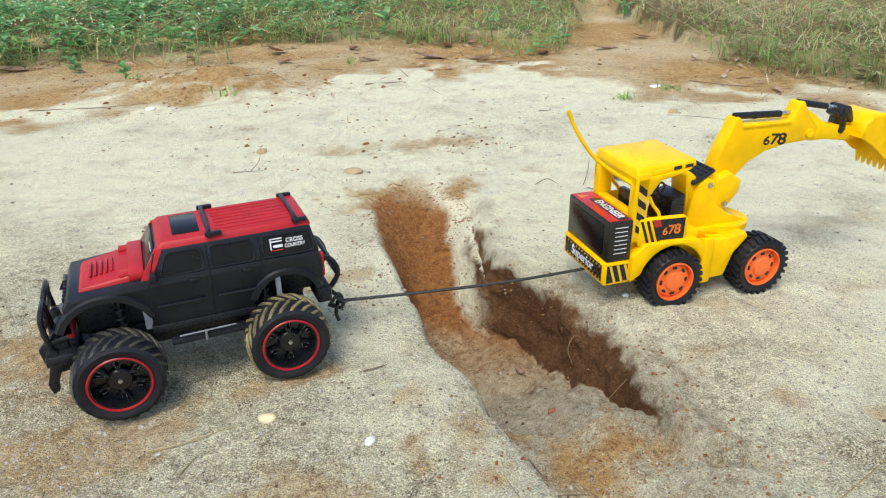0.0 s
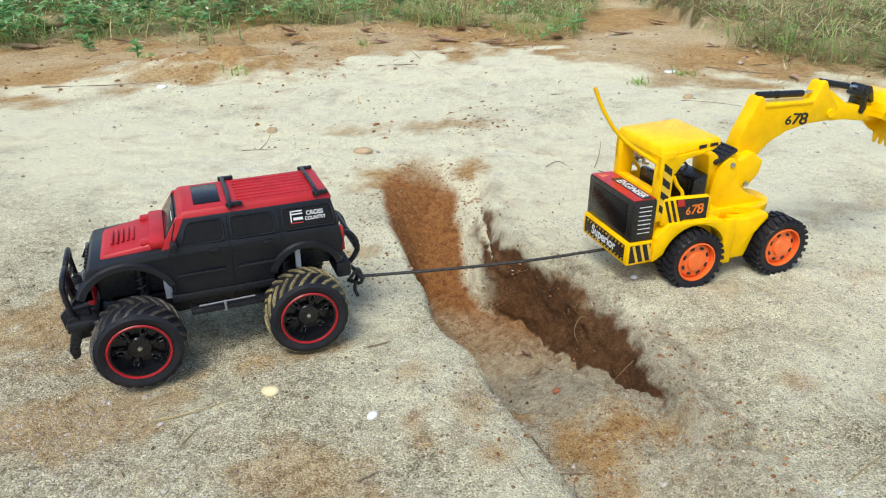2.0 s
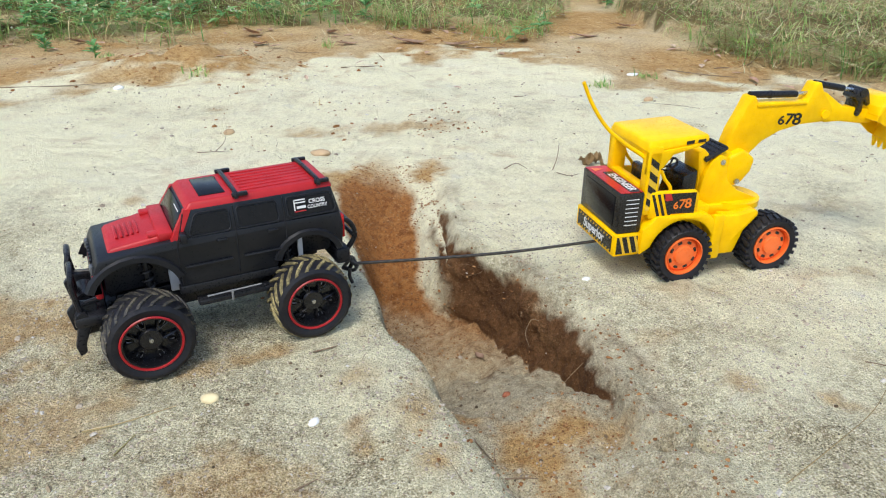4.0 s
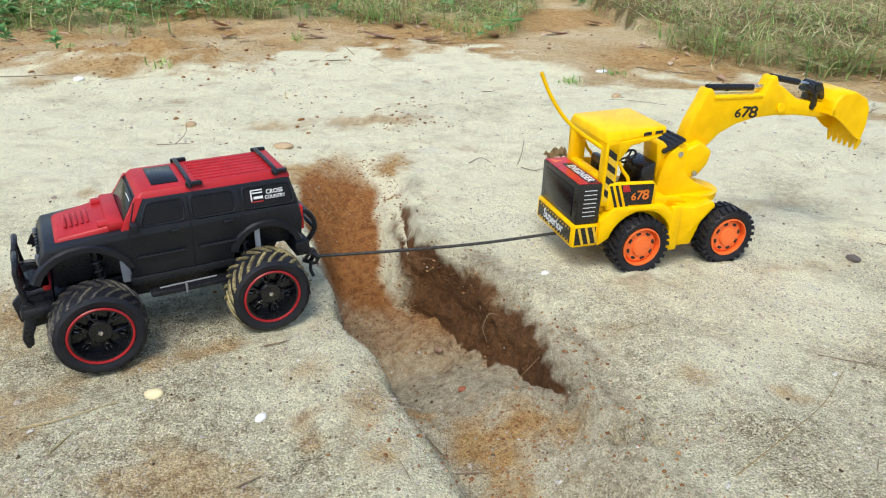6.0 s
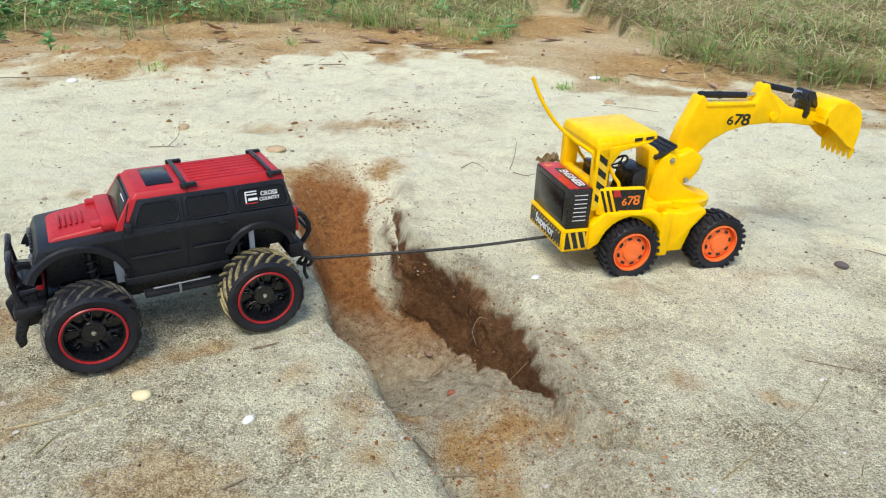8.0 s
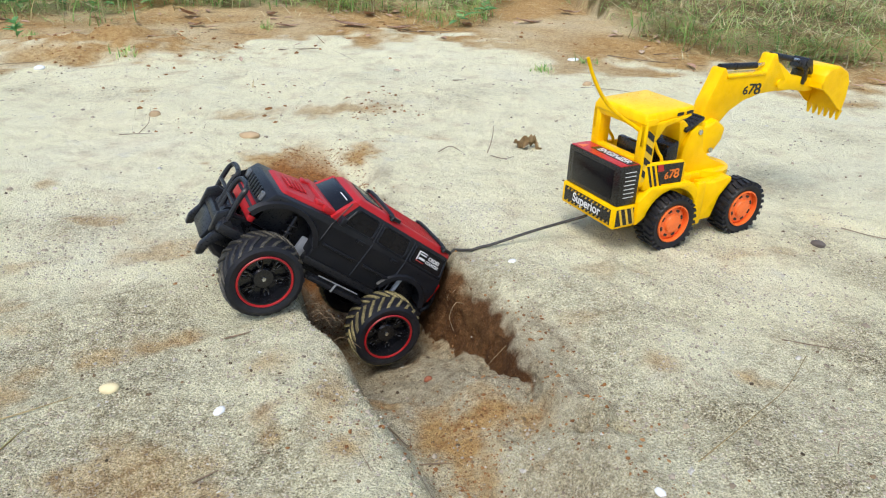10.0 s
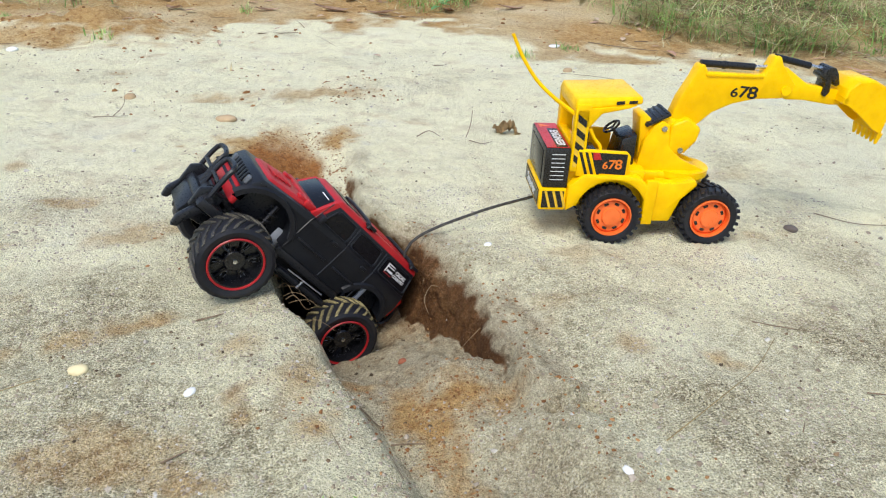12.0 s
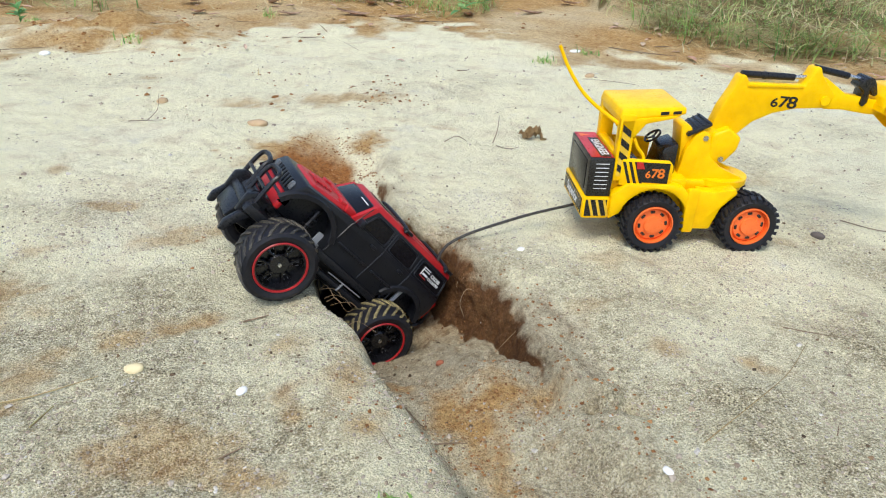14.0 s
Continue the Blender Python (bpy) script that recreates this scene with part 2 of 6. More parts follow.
def B(*boxes, bev=0.0, seg=2):
    """Boxes (x0, x1, y0, y1, z0, z1) in one bmesh, edges rounded by bev."""
    bm = bmesh.new()
    for x0, x1, y0, y1, z0, z1 in boxes:
        r = bmesh.ops.create_cube(bm, size=1.0, matrix=Matrix.Translation(((x0 + x1) / 2, (y0 + y1) / 2, (z0 + z1) / 2)) @ Matrix.Diagonal((x1 - x0, y1 - y0, z1 - z0, 1)))
    if bev:
        bmesh.ops.bevel(bm, geom=list(bm.edges), offset=bev, segments=seg, affect="EDGES", profile=0.5)
    return bm


def prism(pts, y0, y1, bev=0.0, seg=2, bm=None):
    """A polygon in x and z, extruded from y0 to y1."""
    out = bm or bmesh.new()
    bm = bmesh.new()
    a = [bm.verts.new((x, y0, z)) for x, z in pts]
    b = [bm.verts.new((x, y1, z)) for x, z in pts]
    n = len(pts)
    bm.faces.new(a)
    bm.faces.new(b[::-1])
    for i in range(n):
        bm.faces.new((a[i], b[i], b[(i + 1) % n], a[(i + 1) % n]))
    bmesh.ops.recalc_face_normals(bm, faces=bm.faces)
    if bev:
        bmesh.ops.bevel(bm, geom=list(bm.edges), offset=bev, segments=seg, affect="EDGES", profile=0.5, clamp_overlap=True)
    if out is not bm:
        me = bpy.data.meshes.new("tmp")
        bm.to_mesh(me)
        bm.free()
        out.from_mesh(me)
        bpy.data.meshes.remove(me)
    return out


def hull8(bottom, top, bev=0.0, seg=2):
    """A block between two rings of four points each."""
    bm = bmesh.new()
    a, b = [bm.verts.new(p) for p in bottom], [bm.verts.new(p) for p in top]
    bm.faces.new(a[::-1])
    bm.faces.new(b)
    for i in range(4):
        bm.faces.new((a[i], a[(i + 1) % 4], b[(i + 1) % 4], b[i]))
    if bev:
        bmesh.ops.bevel(bm, geom=list(bm.edges), offset=bev, segments=seg, affect="EDGES", profile=0.5)
    return bm


def tube(pts, r, n=8, bm=None, taper=1.0, closed=False):
    bm = bm or bmesh.new()
    pts = [Vector(p) for p in pts]
    rings = []
    ref = Vector((0.13, 0.31, 0.94))
    m = len(pts)
    for i, p in enumerate(pts):
        if closed:
            d = pts[(i + 1) % m] - pts[i - 1]
        else:
            d = pts[min(i + 1, m - 1)] - pts[max(i - 1, 0)]
        d.normalize()
        u = d.cross(ref).normalized()
        v = d.cross(u)
        k = r * (1 + (taper - 1) * i / max(1, m - 1))
        rings.append([bm.verts.new(p + k * (math.cos(a) * u + math.sin(a) * v)) for a in (2 * math.pi * j / n for j in range(n))])
    for i in range(m if closed else m - 1):
        a, b = rings[i], rings[(i + 1) % m]
        for j in range(n):
            bm.faces.new((a[j], a[(j + 1) % n], b[(j + 1) % n], b[j]))
    if not closed:
        bm.faces.new(rings[0])
        bm.faces.new(rings[-1][::-1])
    return bm


def curve_pts(ctrl, steps=6):
    """A smooth line through the control points."""
    c = [Vector(p) for p in ctrl]
    c = [2 * c[0] - c[1]] + c + [2 * c[-1] - c[-2]]
    out = []
    for i in range(1, len(c) - 2):
        for s in range(steps):
            t = s / steps
            p0, p1, p2, p3 = c[i - 1:i + 3]
            out.append(0.5 * (2 * p1 + (p2 - p0) * t + (2 * p0 - 5 * p1 + 4 * p2 - p3) * t * t + (3 * p1 - p0 - 3 * p2 + p3) * t ** 3))
    return out + [c[-2]]


def lathe(profile, n=40, bm=None, close=True):
    """Turns (radius, y) round the y axis."""
    bm = bm or bmesh.new()
    rings = [[bm.verts.new((r * math.sin(a), y, r * math.cos(a))) for a in (2 * math.pi * j / n for j in range(n))] for r, y in profile]
    k = len(profile)
    for i in range(k if close else k - 1):
        a, b = rings[i], rings[(i + 1) % k]
        for j in range(n):
            bm.faces.new((a[j], a[(j + 1) % n], b[(j + 1) % n], b[j]))
    return bm


def disc(r, y0, y1, n=24, bm=None, x=0.0, z=0.0):
    """A cylinder along y."""
    bm = bm or bmesh.new()
    bmesh.ops.create_cone(bm, cap_ends=True, segments=n, radius1=r, radius2=r, depth=abs(y1 - y0), matrix=pose(x, (y0 + y1) / 2, z, 90))
    return bm


def words(name, text, size, material, parent, at, label="", squeeze=1.0):
    cu = bpy.data.curves.new(name, "FONT")
    cu.body, cu.size, cu.extrude, cu.align_x, cu.align_y = text, size, 0.00015, "CENTER", "CENTER"
    cu.offset = size * 0.02
    tmp = bpy.data.objects.new(name, cu)
    me = bpy.data.meshes.new_from_object(tmp)
    bpy.data.objects.remove(tmp)
    bpy.data.curves.remove(cu)
    me.materials.clear()
    me.materials.append(material)
    me.transform(Matrix.Diagonal((squeeze, 1, 1, 1)))
    ob = new(name, me)
    ob.parent = parent
    ob.matrix_basis = at
    return tagged(ob, label)


# ---- smooth random fields on arrays ----
def field(x, y, scale, seed=0):
    """Value noise between -1 and 1 with a cell of the given size."""
    u, v = np.asarray(x) / scale + 37.7 * seed, np.asarray(y) / scale - 19.3 * seed
    i, j = np.floor(u), np.floor(v)
    f, g = u - i, v - j
    f, g = f * f * (3 - 2 * f), g * g * (3 - 2 * g)

    def h(a, b):
        s = np.sin(a * 127.1 + b * 311.7 + seed * 74.7) * 43758.5453
        return (s - np.floor(s)) * 2 - 1

    return (h(i, j) * (1 - f) + h(i + 1, j) * f) * (1 - g) + (h(i, j + 1) * (1 - f) + h(i + 1, j + 1) * f) * g


def fbm(x, y, scale, octaves=4, seed=0):
    return sum(field(x, y, scale / 2 ** k, seed + k) * 0.5 ** k for k in range(octaves))


def smooth01(a):
    a = np.clip(a, 0, 1)
    return a * a * (3 - 2 * a)


# ---- ground ----
LIP_Y = (0.20, 0.38, 0.47, 0.505, 0.55, 0.60, 0.635, 0.70, 0.75, 0.79, 0.85, 0.90, 1.00, 1.11, 1.20, 1.26, 1.35, 1.48)
LIP_L = (0.16, 0.095, 0.052, 0.037, 0.012, -0.015, -0.040, -0.068, -0.099, -0.125, -0.148, -0.163, -0.205, -0.25, -0.28, -0.297, -0.29, -0.25)
RIM_Y = (0.20, 0.45, 0.58, 0.65, 0.70, 0.75, 0.79, 0.83, 0.87, 0.91, 0.95, 0.98, 1.01, 1.05, 1.14, 1.27, 1.39, 1.48)
RIM_R = (0.36, 0.32, 0.272, 0.232, 0.218, 0.202, 0.180, 0.157, 0.131, 0.104, 0.077, 0.050, 0.008, -0.022, -0.042, -0.064, -0.095, -0.12)
BED_Y = (0.20, 0.36, 0.50, 0.60, 0.66, 0.70, 0.74, 0.82, 0.88, 1.00, 1.08, 1.20, 1.34, 1.46)
BED_D = (0.0, 0.040, 0.048, 0.052, 0.062, 0.086, 0.114, 0.147, 0.155, 0.142, 0.112, 0.065, 0.022, 0.0)
SOIL_X = (-6.0, -1.6, -1.457, -1.368, -1.249, -1.085, -0.889, -0.715, -0.69, -0.66, -0.53, -0.46, -0.188, 0.059, 0.292, 0.438, 0.60, 0.834, 1.13, 3.0)
SOIL_Y = (1.7, 1.72, 1.80, 1.93, 2.03, 2.08, 2.05, 1.97, 2.25, 2.55, 2.50, 2.60, 2.72, 2.60, 2.44, 2.29, 2.22, 2.15, 2.10, 1.95)
TURF_X = (-6.0, -2.15, -1.98, -1.85, -1.61, -1.2, -0.86, -0.60, -0.31, -0.03, 0.20, 0.34, 0.45, 0.60, 0.70, 0.76, 0.90, 1.156, 1.30, 2.5)
TURF_Y = (2.6, 2.74, 2.88, 3.02, 3.18, 3.20, 3.43, 3.50, 3.48, 3.27, 3.45, 4.0, 4.6, 4.6, 3.7, 3.05, 2.86, 2.78, 2.58, 2.25)
# x, y, half length, half width, turn, strength of red-brown soil patches
PATCHES = (
    (-0.27, 0.675, 0.12, 0.020, 27, 0.62), (-0.24, 0.465, 0.12, 0.045, 8, 0.45), (-0.05, 0.585, 0.03, 0.085, -12, 0.55),
    (0.00, 0.525, 0.020, 0.030, 10, 0.85), (0.45, 0.655, 0.050, 0.028, -15, 0.80), (0.32, 0.675, 0.055, 0.030, -35, 0.5),
    (0.25, 0.76, 0.05, 0.03, 0, 0.35), (-0.28, 1.33, 0.11, 0.08, 20, 0.8), (0.55, 0.97, 0.09, 0.02, 20, 0.35),
    (-0.62, 0.72, 0.18, 0.09, 20, 0.6), (-0.50, 0.50, 0.12, 0.06, 20, 0.55), (-0.66, 1.15, 0.03, 0.04, 0, 0.5), (-0.50, 1.02, 0.05, 0.02, 10, 0.5),
    (-0.36, 0.92, 0.10, 0.05, 25, 0.5), (-0.45, 1.66, 0.12, 0.06, 0, 0.6), (-0.22, 1.72, 0.14, 0.06, 10, 0.6), (0.02, 1.52, 0.12, 0.03, -20, 0.4),
    (-0.11, 1.42, 0.05, 0.10, -20, 0.85), (-1.05, 2.36, 0.42, 0.24, 15, 1.0), (-0.125, 0.645, 0.035, 0.05, -20, 0.5), (-0.015, 0.50, 0.022, 0.018, 0, 0.7), (-0.30, 0.95, 0.09, 0.03, 25, 0.5), (-0.52, 0.86, 0.10, 0.035, 20, 0.5), (0.30, 0.90, 0.08, 0.03, 20, 0.35), (0.105, 0.605, 0.085, 0.060, 6, 0.95), (0.125, 0.52, 0.065, 0.060, 0, 0.75), (-0.20, 0.455, 0.14, 0.05, 10, 0.45), (0.0, 0.66, 0.02, 0.02, 0, 0.6), (-0.14, 0.445, 0.06, 0.035, 0, 0.6), (-0.105, 0.545, 0.025, 0.04, 20, 0.6), (0.62, 1.25, 0.12, 0.03, 25, 0.25),
)


def lips(x, y):
    w = 0.007 * fbm(x, y, 0.09, 3, 5)
    xl = np.interp(y, LIP_Y, LIP_L) + w
    xr = np.interp(y, RIM_Y, RIM_R) + 0.0075 * fbm(x * 0.4, y, 0.075, 4, 11)
    return xl, xr


def line_dip(x, y, x0, y0, x1, y1, wide):
    """1 along a straight scrape, falling off to its sides and ends."""
    dx, dy = x1 - x0, y1 - y0
    n = math.hypot(dx, dy)
    u, v = ((x - x0) * dx + (y - y0) * dy) / n, ((x - x0) * -dy + (y - y0) * dx) / n
    return np.exp(-(v / wide) ** 2) * smooth01(u / 0.04) * smooth01((n - u) / 0.04)


def ground_z(x, y):
    x, y = np.asarray(x, float), np.asarray(y, float)
    xl, xr = lips(x, y)
    deep = np.interp(y, BED_Y, BED_D)
    deep = deep * (1 - smooth01((x - xl - 0.08) / 0.10) * np.interp(y, (0.60, 0.68, 0.74, 0.82, 0.95, 1.05), (0.2, 0.50, 0.36, 0.24, 0.14, 0)))
    wl = np.interp(y, (0.3, 0.6, 0.9, 1.05, 1.25, 1.45), (0.045, 0.032, 0.035, 0.06, 0.11, 0.13))
    wr = np.interp(y, (0.3, 0.55, 0.62, 0.67, 0.70, 0.75, 0.83, 0.90, 0.98, 1.03, 1.2, 1.4), (0.14, 0.11, 0.07, 0.048, 0.057, 0.066, 0.072, 0.066, 0.052, 0.07, 0.085, 0.10))
    u = np.clip((xr - x) / wr, 0, 1)
    slump = np.interp(y, (0.60, 0.66, 0.72, 0.77, 0.84), (0.30, 0.55, 0.60, 0.45, 0.12))
    cut_bank = (0.08 + 0.20 * slump) * smooth01(u / (slump + 0.12)) + (0.92 - 0.20 * slump) * smooth01((u - slump) / (0.97 - slump))
    ledge = 0.42 * smooth01(u / 0.30) + 0.58 * smooth01((u - 0.25) / 0.75)
    far_end = smooth01((y - 0.99) / 0.06)
    bank = cut_bank * (1 - far_end) + ledge * far_end
    down = np.minimum(np.clip((x - xl) / wl, 0, 1) ** 1.1, bank)
    down = smooth01(down) * 0.5 + down * 0.5
    near = np.exp(-((x) / 1.6) ** 2 - ((y - 1.0) / 1.6) ** 2)
    z = -deep * down * (1 + 0.06 * fbm(x, y, 0.06, 3, 21))
    z = z + down * np.clip(deep * 14, 0, 1) * (0.0055 * fbm(x, y, 0.06, 4, 17) + 0.003 * field(x, y, 0.013, 19))
    # crest of the near lip, crumbled lip of the far bank
    z = z + 0.016 * np.exp(-((x - xl + 0.06) / 0.065) ** 2) * smooth01((xl + 0.030 - x) / 0.05) * np.interp(y, (0.05, 0.3, 0.45, 0.60, 0.74), (0, 1, 1, 0.7, 0))
    z = z + 0.0045 * np.clip(fbm(x, y, 0.030, 3, 13), -0.4, 1) * np.exp(-((x - xr - 0.004) / 0.026) ** 2) * np.clip(deep * 9, 0, 1)
    z = z - 0.012 * np.exp(-((x - xr - 0.01) / 0.06) ** 2) * smooth01((x - xr + 0.03) / 0.04) * np.interp(y, (0.45, 0.60, 0.72, 0.86), (0.3, 1, 1, 0))
    rough = (1 - 0.4 * down) * near
    z = z + 0.0065 * fbm(x, y, 0.26, 2, 31) * (1 - 0.5 * down) + 0.0042 * fbm(x, y, 0.06, 4, 41) * near + 0.0012 * field(x, y, 0.009, 51) * near
    z = z + rough * (0.007 * np.clip(field(x, y, 0.028, 53) - 0.45, 0, 1) * np.clip(0.4 + fbm(x, y, 0.3, 2, 55), 0, 1) - 0.006 * np.clip(field(x, y, 0.034, 57) - 0.5, 0, 1))
    # scrapes and a low step left by wheels
    for x0, y0, x1, y1, wide, dz in ((0.52, 1.26, 0.85, 1.03, 0.014, -0.006), (0.55, 1.28, 0.90, 1.05, 0.02, 0.006), (0.33, 0.95, 0.52, 0.72, 0.016, -0.004), (0.28, 0.90, 0.46, 0.68, 0.016, -0.004), (0.50, 0.80, 0.72, 0.66, 0.02, -0.004), (-0.75, 1.5, -0.30, 1.75, 0.03, -0.005), (-0.05, 1.55, 0.22, 1.45, 0.03, 0.005)):
        z = z + dz * line_dip(x, y, x0, y0, x1, y1, wide) * (1 + 0.5 * field(x, y, 0.04, 59))
    # heap of loose soil, turf bank
    r2 = ((x + 1.09 - 0.5 * (y - 2.4)) / 0.34) ** 2 + ((y - 2.38) / 0.30) ** 2
    z = z + 0.055 * np.exp(-r2 * 1.4) * (1 + 0.5 * fbm(x, y, 0.08, 3, 61))
    far = smooth01((y - np.interp(x, TURF_X, TURF_Y)) / 0.5)
    z = z + (0.05 + 0.05 * fbm(x, y, 0.40, 2, 75)) * far + 0.02 * fbm(x, y, 0.9, 3, 71) * smooth01((y - 1.9) / 0.8) + 0.007 * fbm(x, y, 0.12, 3, 73) * smooth01((y - 2.0) / 0.5) * (y < 6)
    # scuffs and dents
    for cx, cy, ra, dz in ((0.230, 0.580, 0.013, -0.028), (0.248, 0.598, 0.018, 0.014), (0.264, 0.576, 0.014, -0.020), (0.44, 0.655, 0.04, -0.007), (-0.27, 0.665, 0.05, -0.004), (-0.050, 0.822, 0.055, -0.010), (-0.113, 0.952, 0.055, -0.012), (-0.043, 0.532, 0.02, -0.006), (0.60, 0.80, 0.03, -0.004)):
        z = z + dz * np.exp(-((x - cx) ** 2 + (y - cy) ** 2) / ra ** 2)
    return z


def build_ground():
    def axis(fine0, fine1, step, mid0, mid1, step2, reach):
        inner = np.arange(fine0, fine1, step)
        lo, hi = np.arange(mid0, fine0, step2), np.arange(fine1, mid1, step2)
        grow = np.cumsum(step2 * 1.28 ** np.arange(1, 40))
        grow = grow[grow < reach]
        return np.concatenate([(mid0 - grow)[::-1], lo, inner, hi, mid1 + grow])

    xs = axis(-0.72, 0.86, 0.0042, -2.4, 2.0, 0.025, 900)
    ys = axis(0.22, 1.60, 0.0042, -0.6, 4.6, 0.025, 900)
    X, Y = np.meshgrid(xs, ys)
    # more columns where the far bank drops
    fine = (xs > -0.70) & (xs < 0.84)
    xf = xs[fine]
    for r, y in enumerate(ys):
        if 0.45 < y < 1.45:
            _, xr = lips(xf, np.full_like(xf, y))
            mid = float(np.median(xr)) - 0.024
            amount = 7 * min(1, (y - 0.45) / 0.2, (1.45 - y) / 0.2)
            rho = 1 + amount * np.exp(-((xf - mid) / 0.032) ** 2)
            c = np.concatenate([[0], np.cumsum((rho[1:] + rho[:-1]) / 2)])
            X[r, fine] = np.interp(np.linspace(0, c[-1], len(xf)), c, xf)
    Z = ground_z(X, Y)
    slope = np.abs(np.gradient(Z, axis=1) / np.gradient(X, axis=1))
    XL, XR = lips(X, Y)
    wall = smooth01((slope - 0.45) / 0.9) * smooth01((X - (XL + XR) / 2) / 0.02) * smooth01((Y - 0.63) / 0.03) * (Y < 1.42)
    shift = wall * smooth01(-Z / 0.035) * (0.0055 * fbm(Y, Z * 1.3, 0.045, 4, 23) + 0.0024 * field(Y, Z, 0.008, 27))
    nx, ny = len(xs), len(ys)
    v = np.stack([X + shift, Y + 0.4 * shift, Z], -1).reshape(-1, 3)
    i = np.arange(nx * ny).reshape(ny, nx)
    f = np.stack([i[:-1, :-1], i[:-1, 1:], i[1:, 1:], i[1:, :-1]], -1).reshape(-1, 4)
    me = bpy.data.meshes.new("ground")
    me.vertices.add(len(v))
    me.vertices.foreach_set("co", v.ravel())
    me.loops.add(f.size)
    me.loops.foreach_set("vertex_index", f.ravel())
    me.polygons.add(len(f))
    me.polygons.foreach_set("loop_start", np.arange(0, f.size, 4))
    me.polygons.foreach_set("use_smooth", np.ones(len(f), bool))
    me.update(calc_edges=True)
    # kinds of soil; cut and grit also carry painted shade
    wob = fbm(X, Y, 0.16, 5, 81)
    xl, xr = lips(X, Y)
    soil = smooth01((Y - np.interp(X, SOIL_X, SOIL_Y) + 0.32 * wob) / 0.32) * (0.85 + 0.30 * fbm(X, Y, 0.4, 4, 93))
    for cx, cy, a, b, turn, s in PATCHES:
        c, sn = math.cos(radians(turn)), math.sin(radians(turn))
        p, q = (X - cx) * c + (Y - cy) * sn, -(X - cx) * sn + (Y - cy) * c
        d = np.sqrt((p / a) ** 2 + (q / b) ** 2)
        loose = 0.45 if s < 0.9 else 0.10
        soil = np.maximum(soil, 1.15 * s * smooth01((1.25 + loose * wob + 0.5 * fbm(X, Y, 0.03, 3, 97) - d) / 1.15))
    inside = smooth01((X - xl + 0.004) / 0.035) * smooth01((xr - np.interp(Y, (0.95, 1.02, 1.10, 1.3), (0.01, 0.045, 0.055, 0.055)) - X + 0.012 * wob) / 0.03)
    fresh = np.clip(inside * np.interp(Y, (0.80, 0.90, 0.98, 1.06, 1.28, 1.36, 1.44), (0.0, 0.22, 0.60, 1.25, 1.25, 0.6, 0.0)) * (1.0 + 0.45 * wob), 0, 1)
    soil = np.maximum(soil, np.clip(inside * np.interp(Y, (0.70, 0.84, 0.96, 1.2, 1.40, 1.50), (0.0, 0.10, 0.45, 0.6, 0.9, 0.0)) * (1 + 0.6 * wob), 0, 1))
    # Greyer sand over the trench floor and along the far rim.
    floor_ = smooth01((X - xl - 0.002) / 0.016) * smooth01((xr - X) / 0.03)
    grey_sand = np.clip(floor_ * np.interp(Y, (0.40, 0.50, 0.70, 0.90, 1.05, 1.30), (0.30, 0.65, 0.9, 1.0, 0.3, 0.0)) * (0.95 + 0.4 * wob), 0, 1)
    crest = np.exp(-((X - xr - 0.006) / 0.028) ** 2) * np.interp(Y, (0.55, 0.66, 1.0, 1.25, 1.40), (0, 1, 1, 0.6, 0)) * (0.62 + 0.8 * fbm(X, Y, 0.05, 3, 99))
    grey_sand = np.maximum(grey_sand, np.clip(crest, 0, 0.85))
    cut = np.clip(np.interp(Y, (0.63, 0.65, 0.69, 1.0, 1.12, 1.3), (0.0, 0.7, 1.25, 1.25, 0.95, 0.7)) * wall * smooth01((-Z - np.interp(Y, (0.63, 0.66, 0.74, 0.88, 1.03), (0.010, 0.014, 0.013, 0.009, 0.004)) + 0.014 * fbm(Y, Z, 0.03, 4, 29)) / 0.030), 0, 1)
    # Past y 1.0 only a rim band stays dark, painting the steep bank's shade.
    cut = cut * (1 - smooth01((Y - 1.0) / 0.05) * smooth01((xr - X - 0.028) / 0.02))
    # Grit also paints the dimmer near ground, and the near lip's lit strip.
    grit = np.clip(1.30 - 1.45 * smooth01((Y - 0.40) / 0.85) - 0.75 * smooth01((0.15 - Y) / 0.8) + 0.60 * wob, 0.0, 1) * (1 - 0.65 * np.exp(-((X - XL + 0.05) / 0.045) ** 2) * (Y < 1.0) * smooth01((Y - 0.05) / 0.25))
    turf = smooth01((Y - np.interp(X, TURF_X, TURF_Y) - 0.1 + 0.3 * wob) / 0.4)
    turf = np.maximum(turf, smooth01((np.abs(X) - 7) / 3))
    for key, arr in (("soil", soil), ("fresh", fresh), ("grey_sand", grey_sand), ("cut", cut), ("turf", turf), ("grit", grit)):
        me.attributes.new(key, "FLOAT", "POINT").data.foreach_set("value", np.clip(arr, 0, 1).ravel().astype(np.float32))
    me.materials.append(SAND)
    tagged(new("ground", me), "pale sandy ground with red soil patches and a dug trench", "ground", kind="structure")


build_ground()


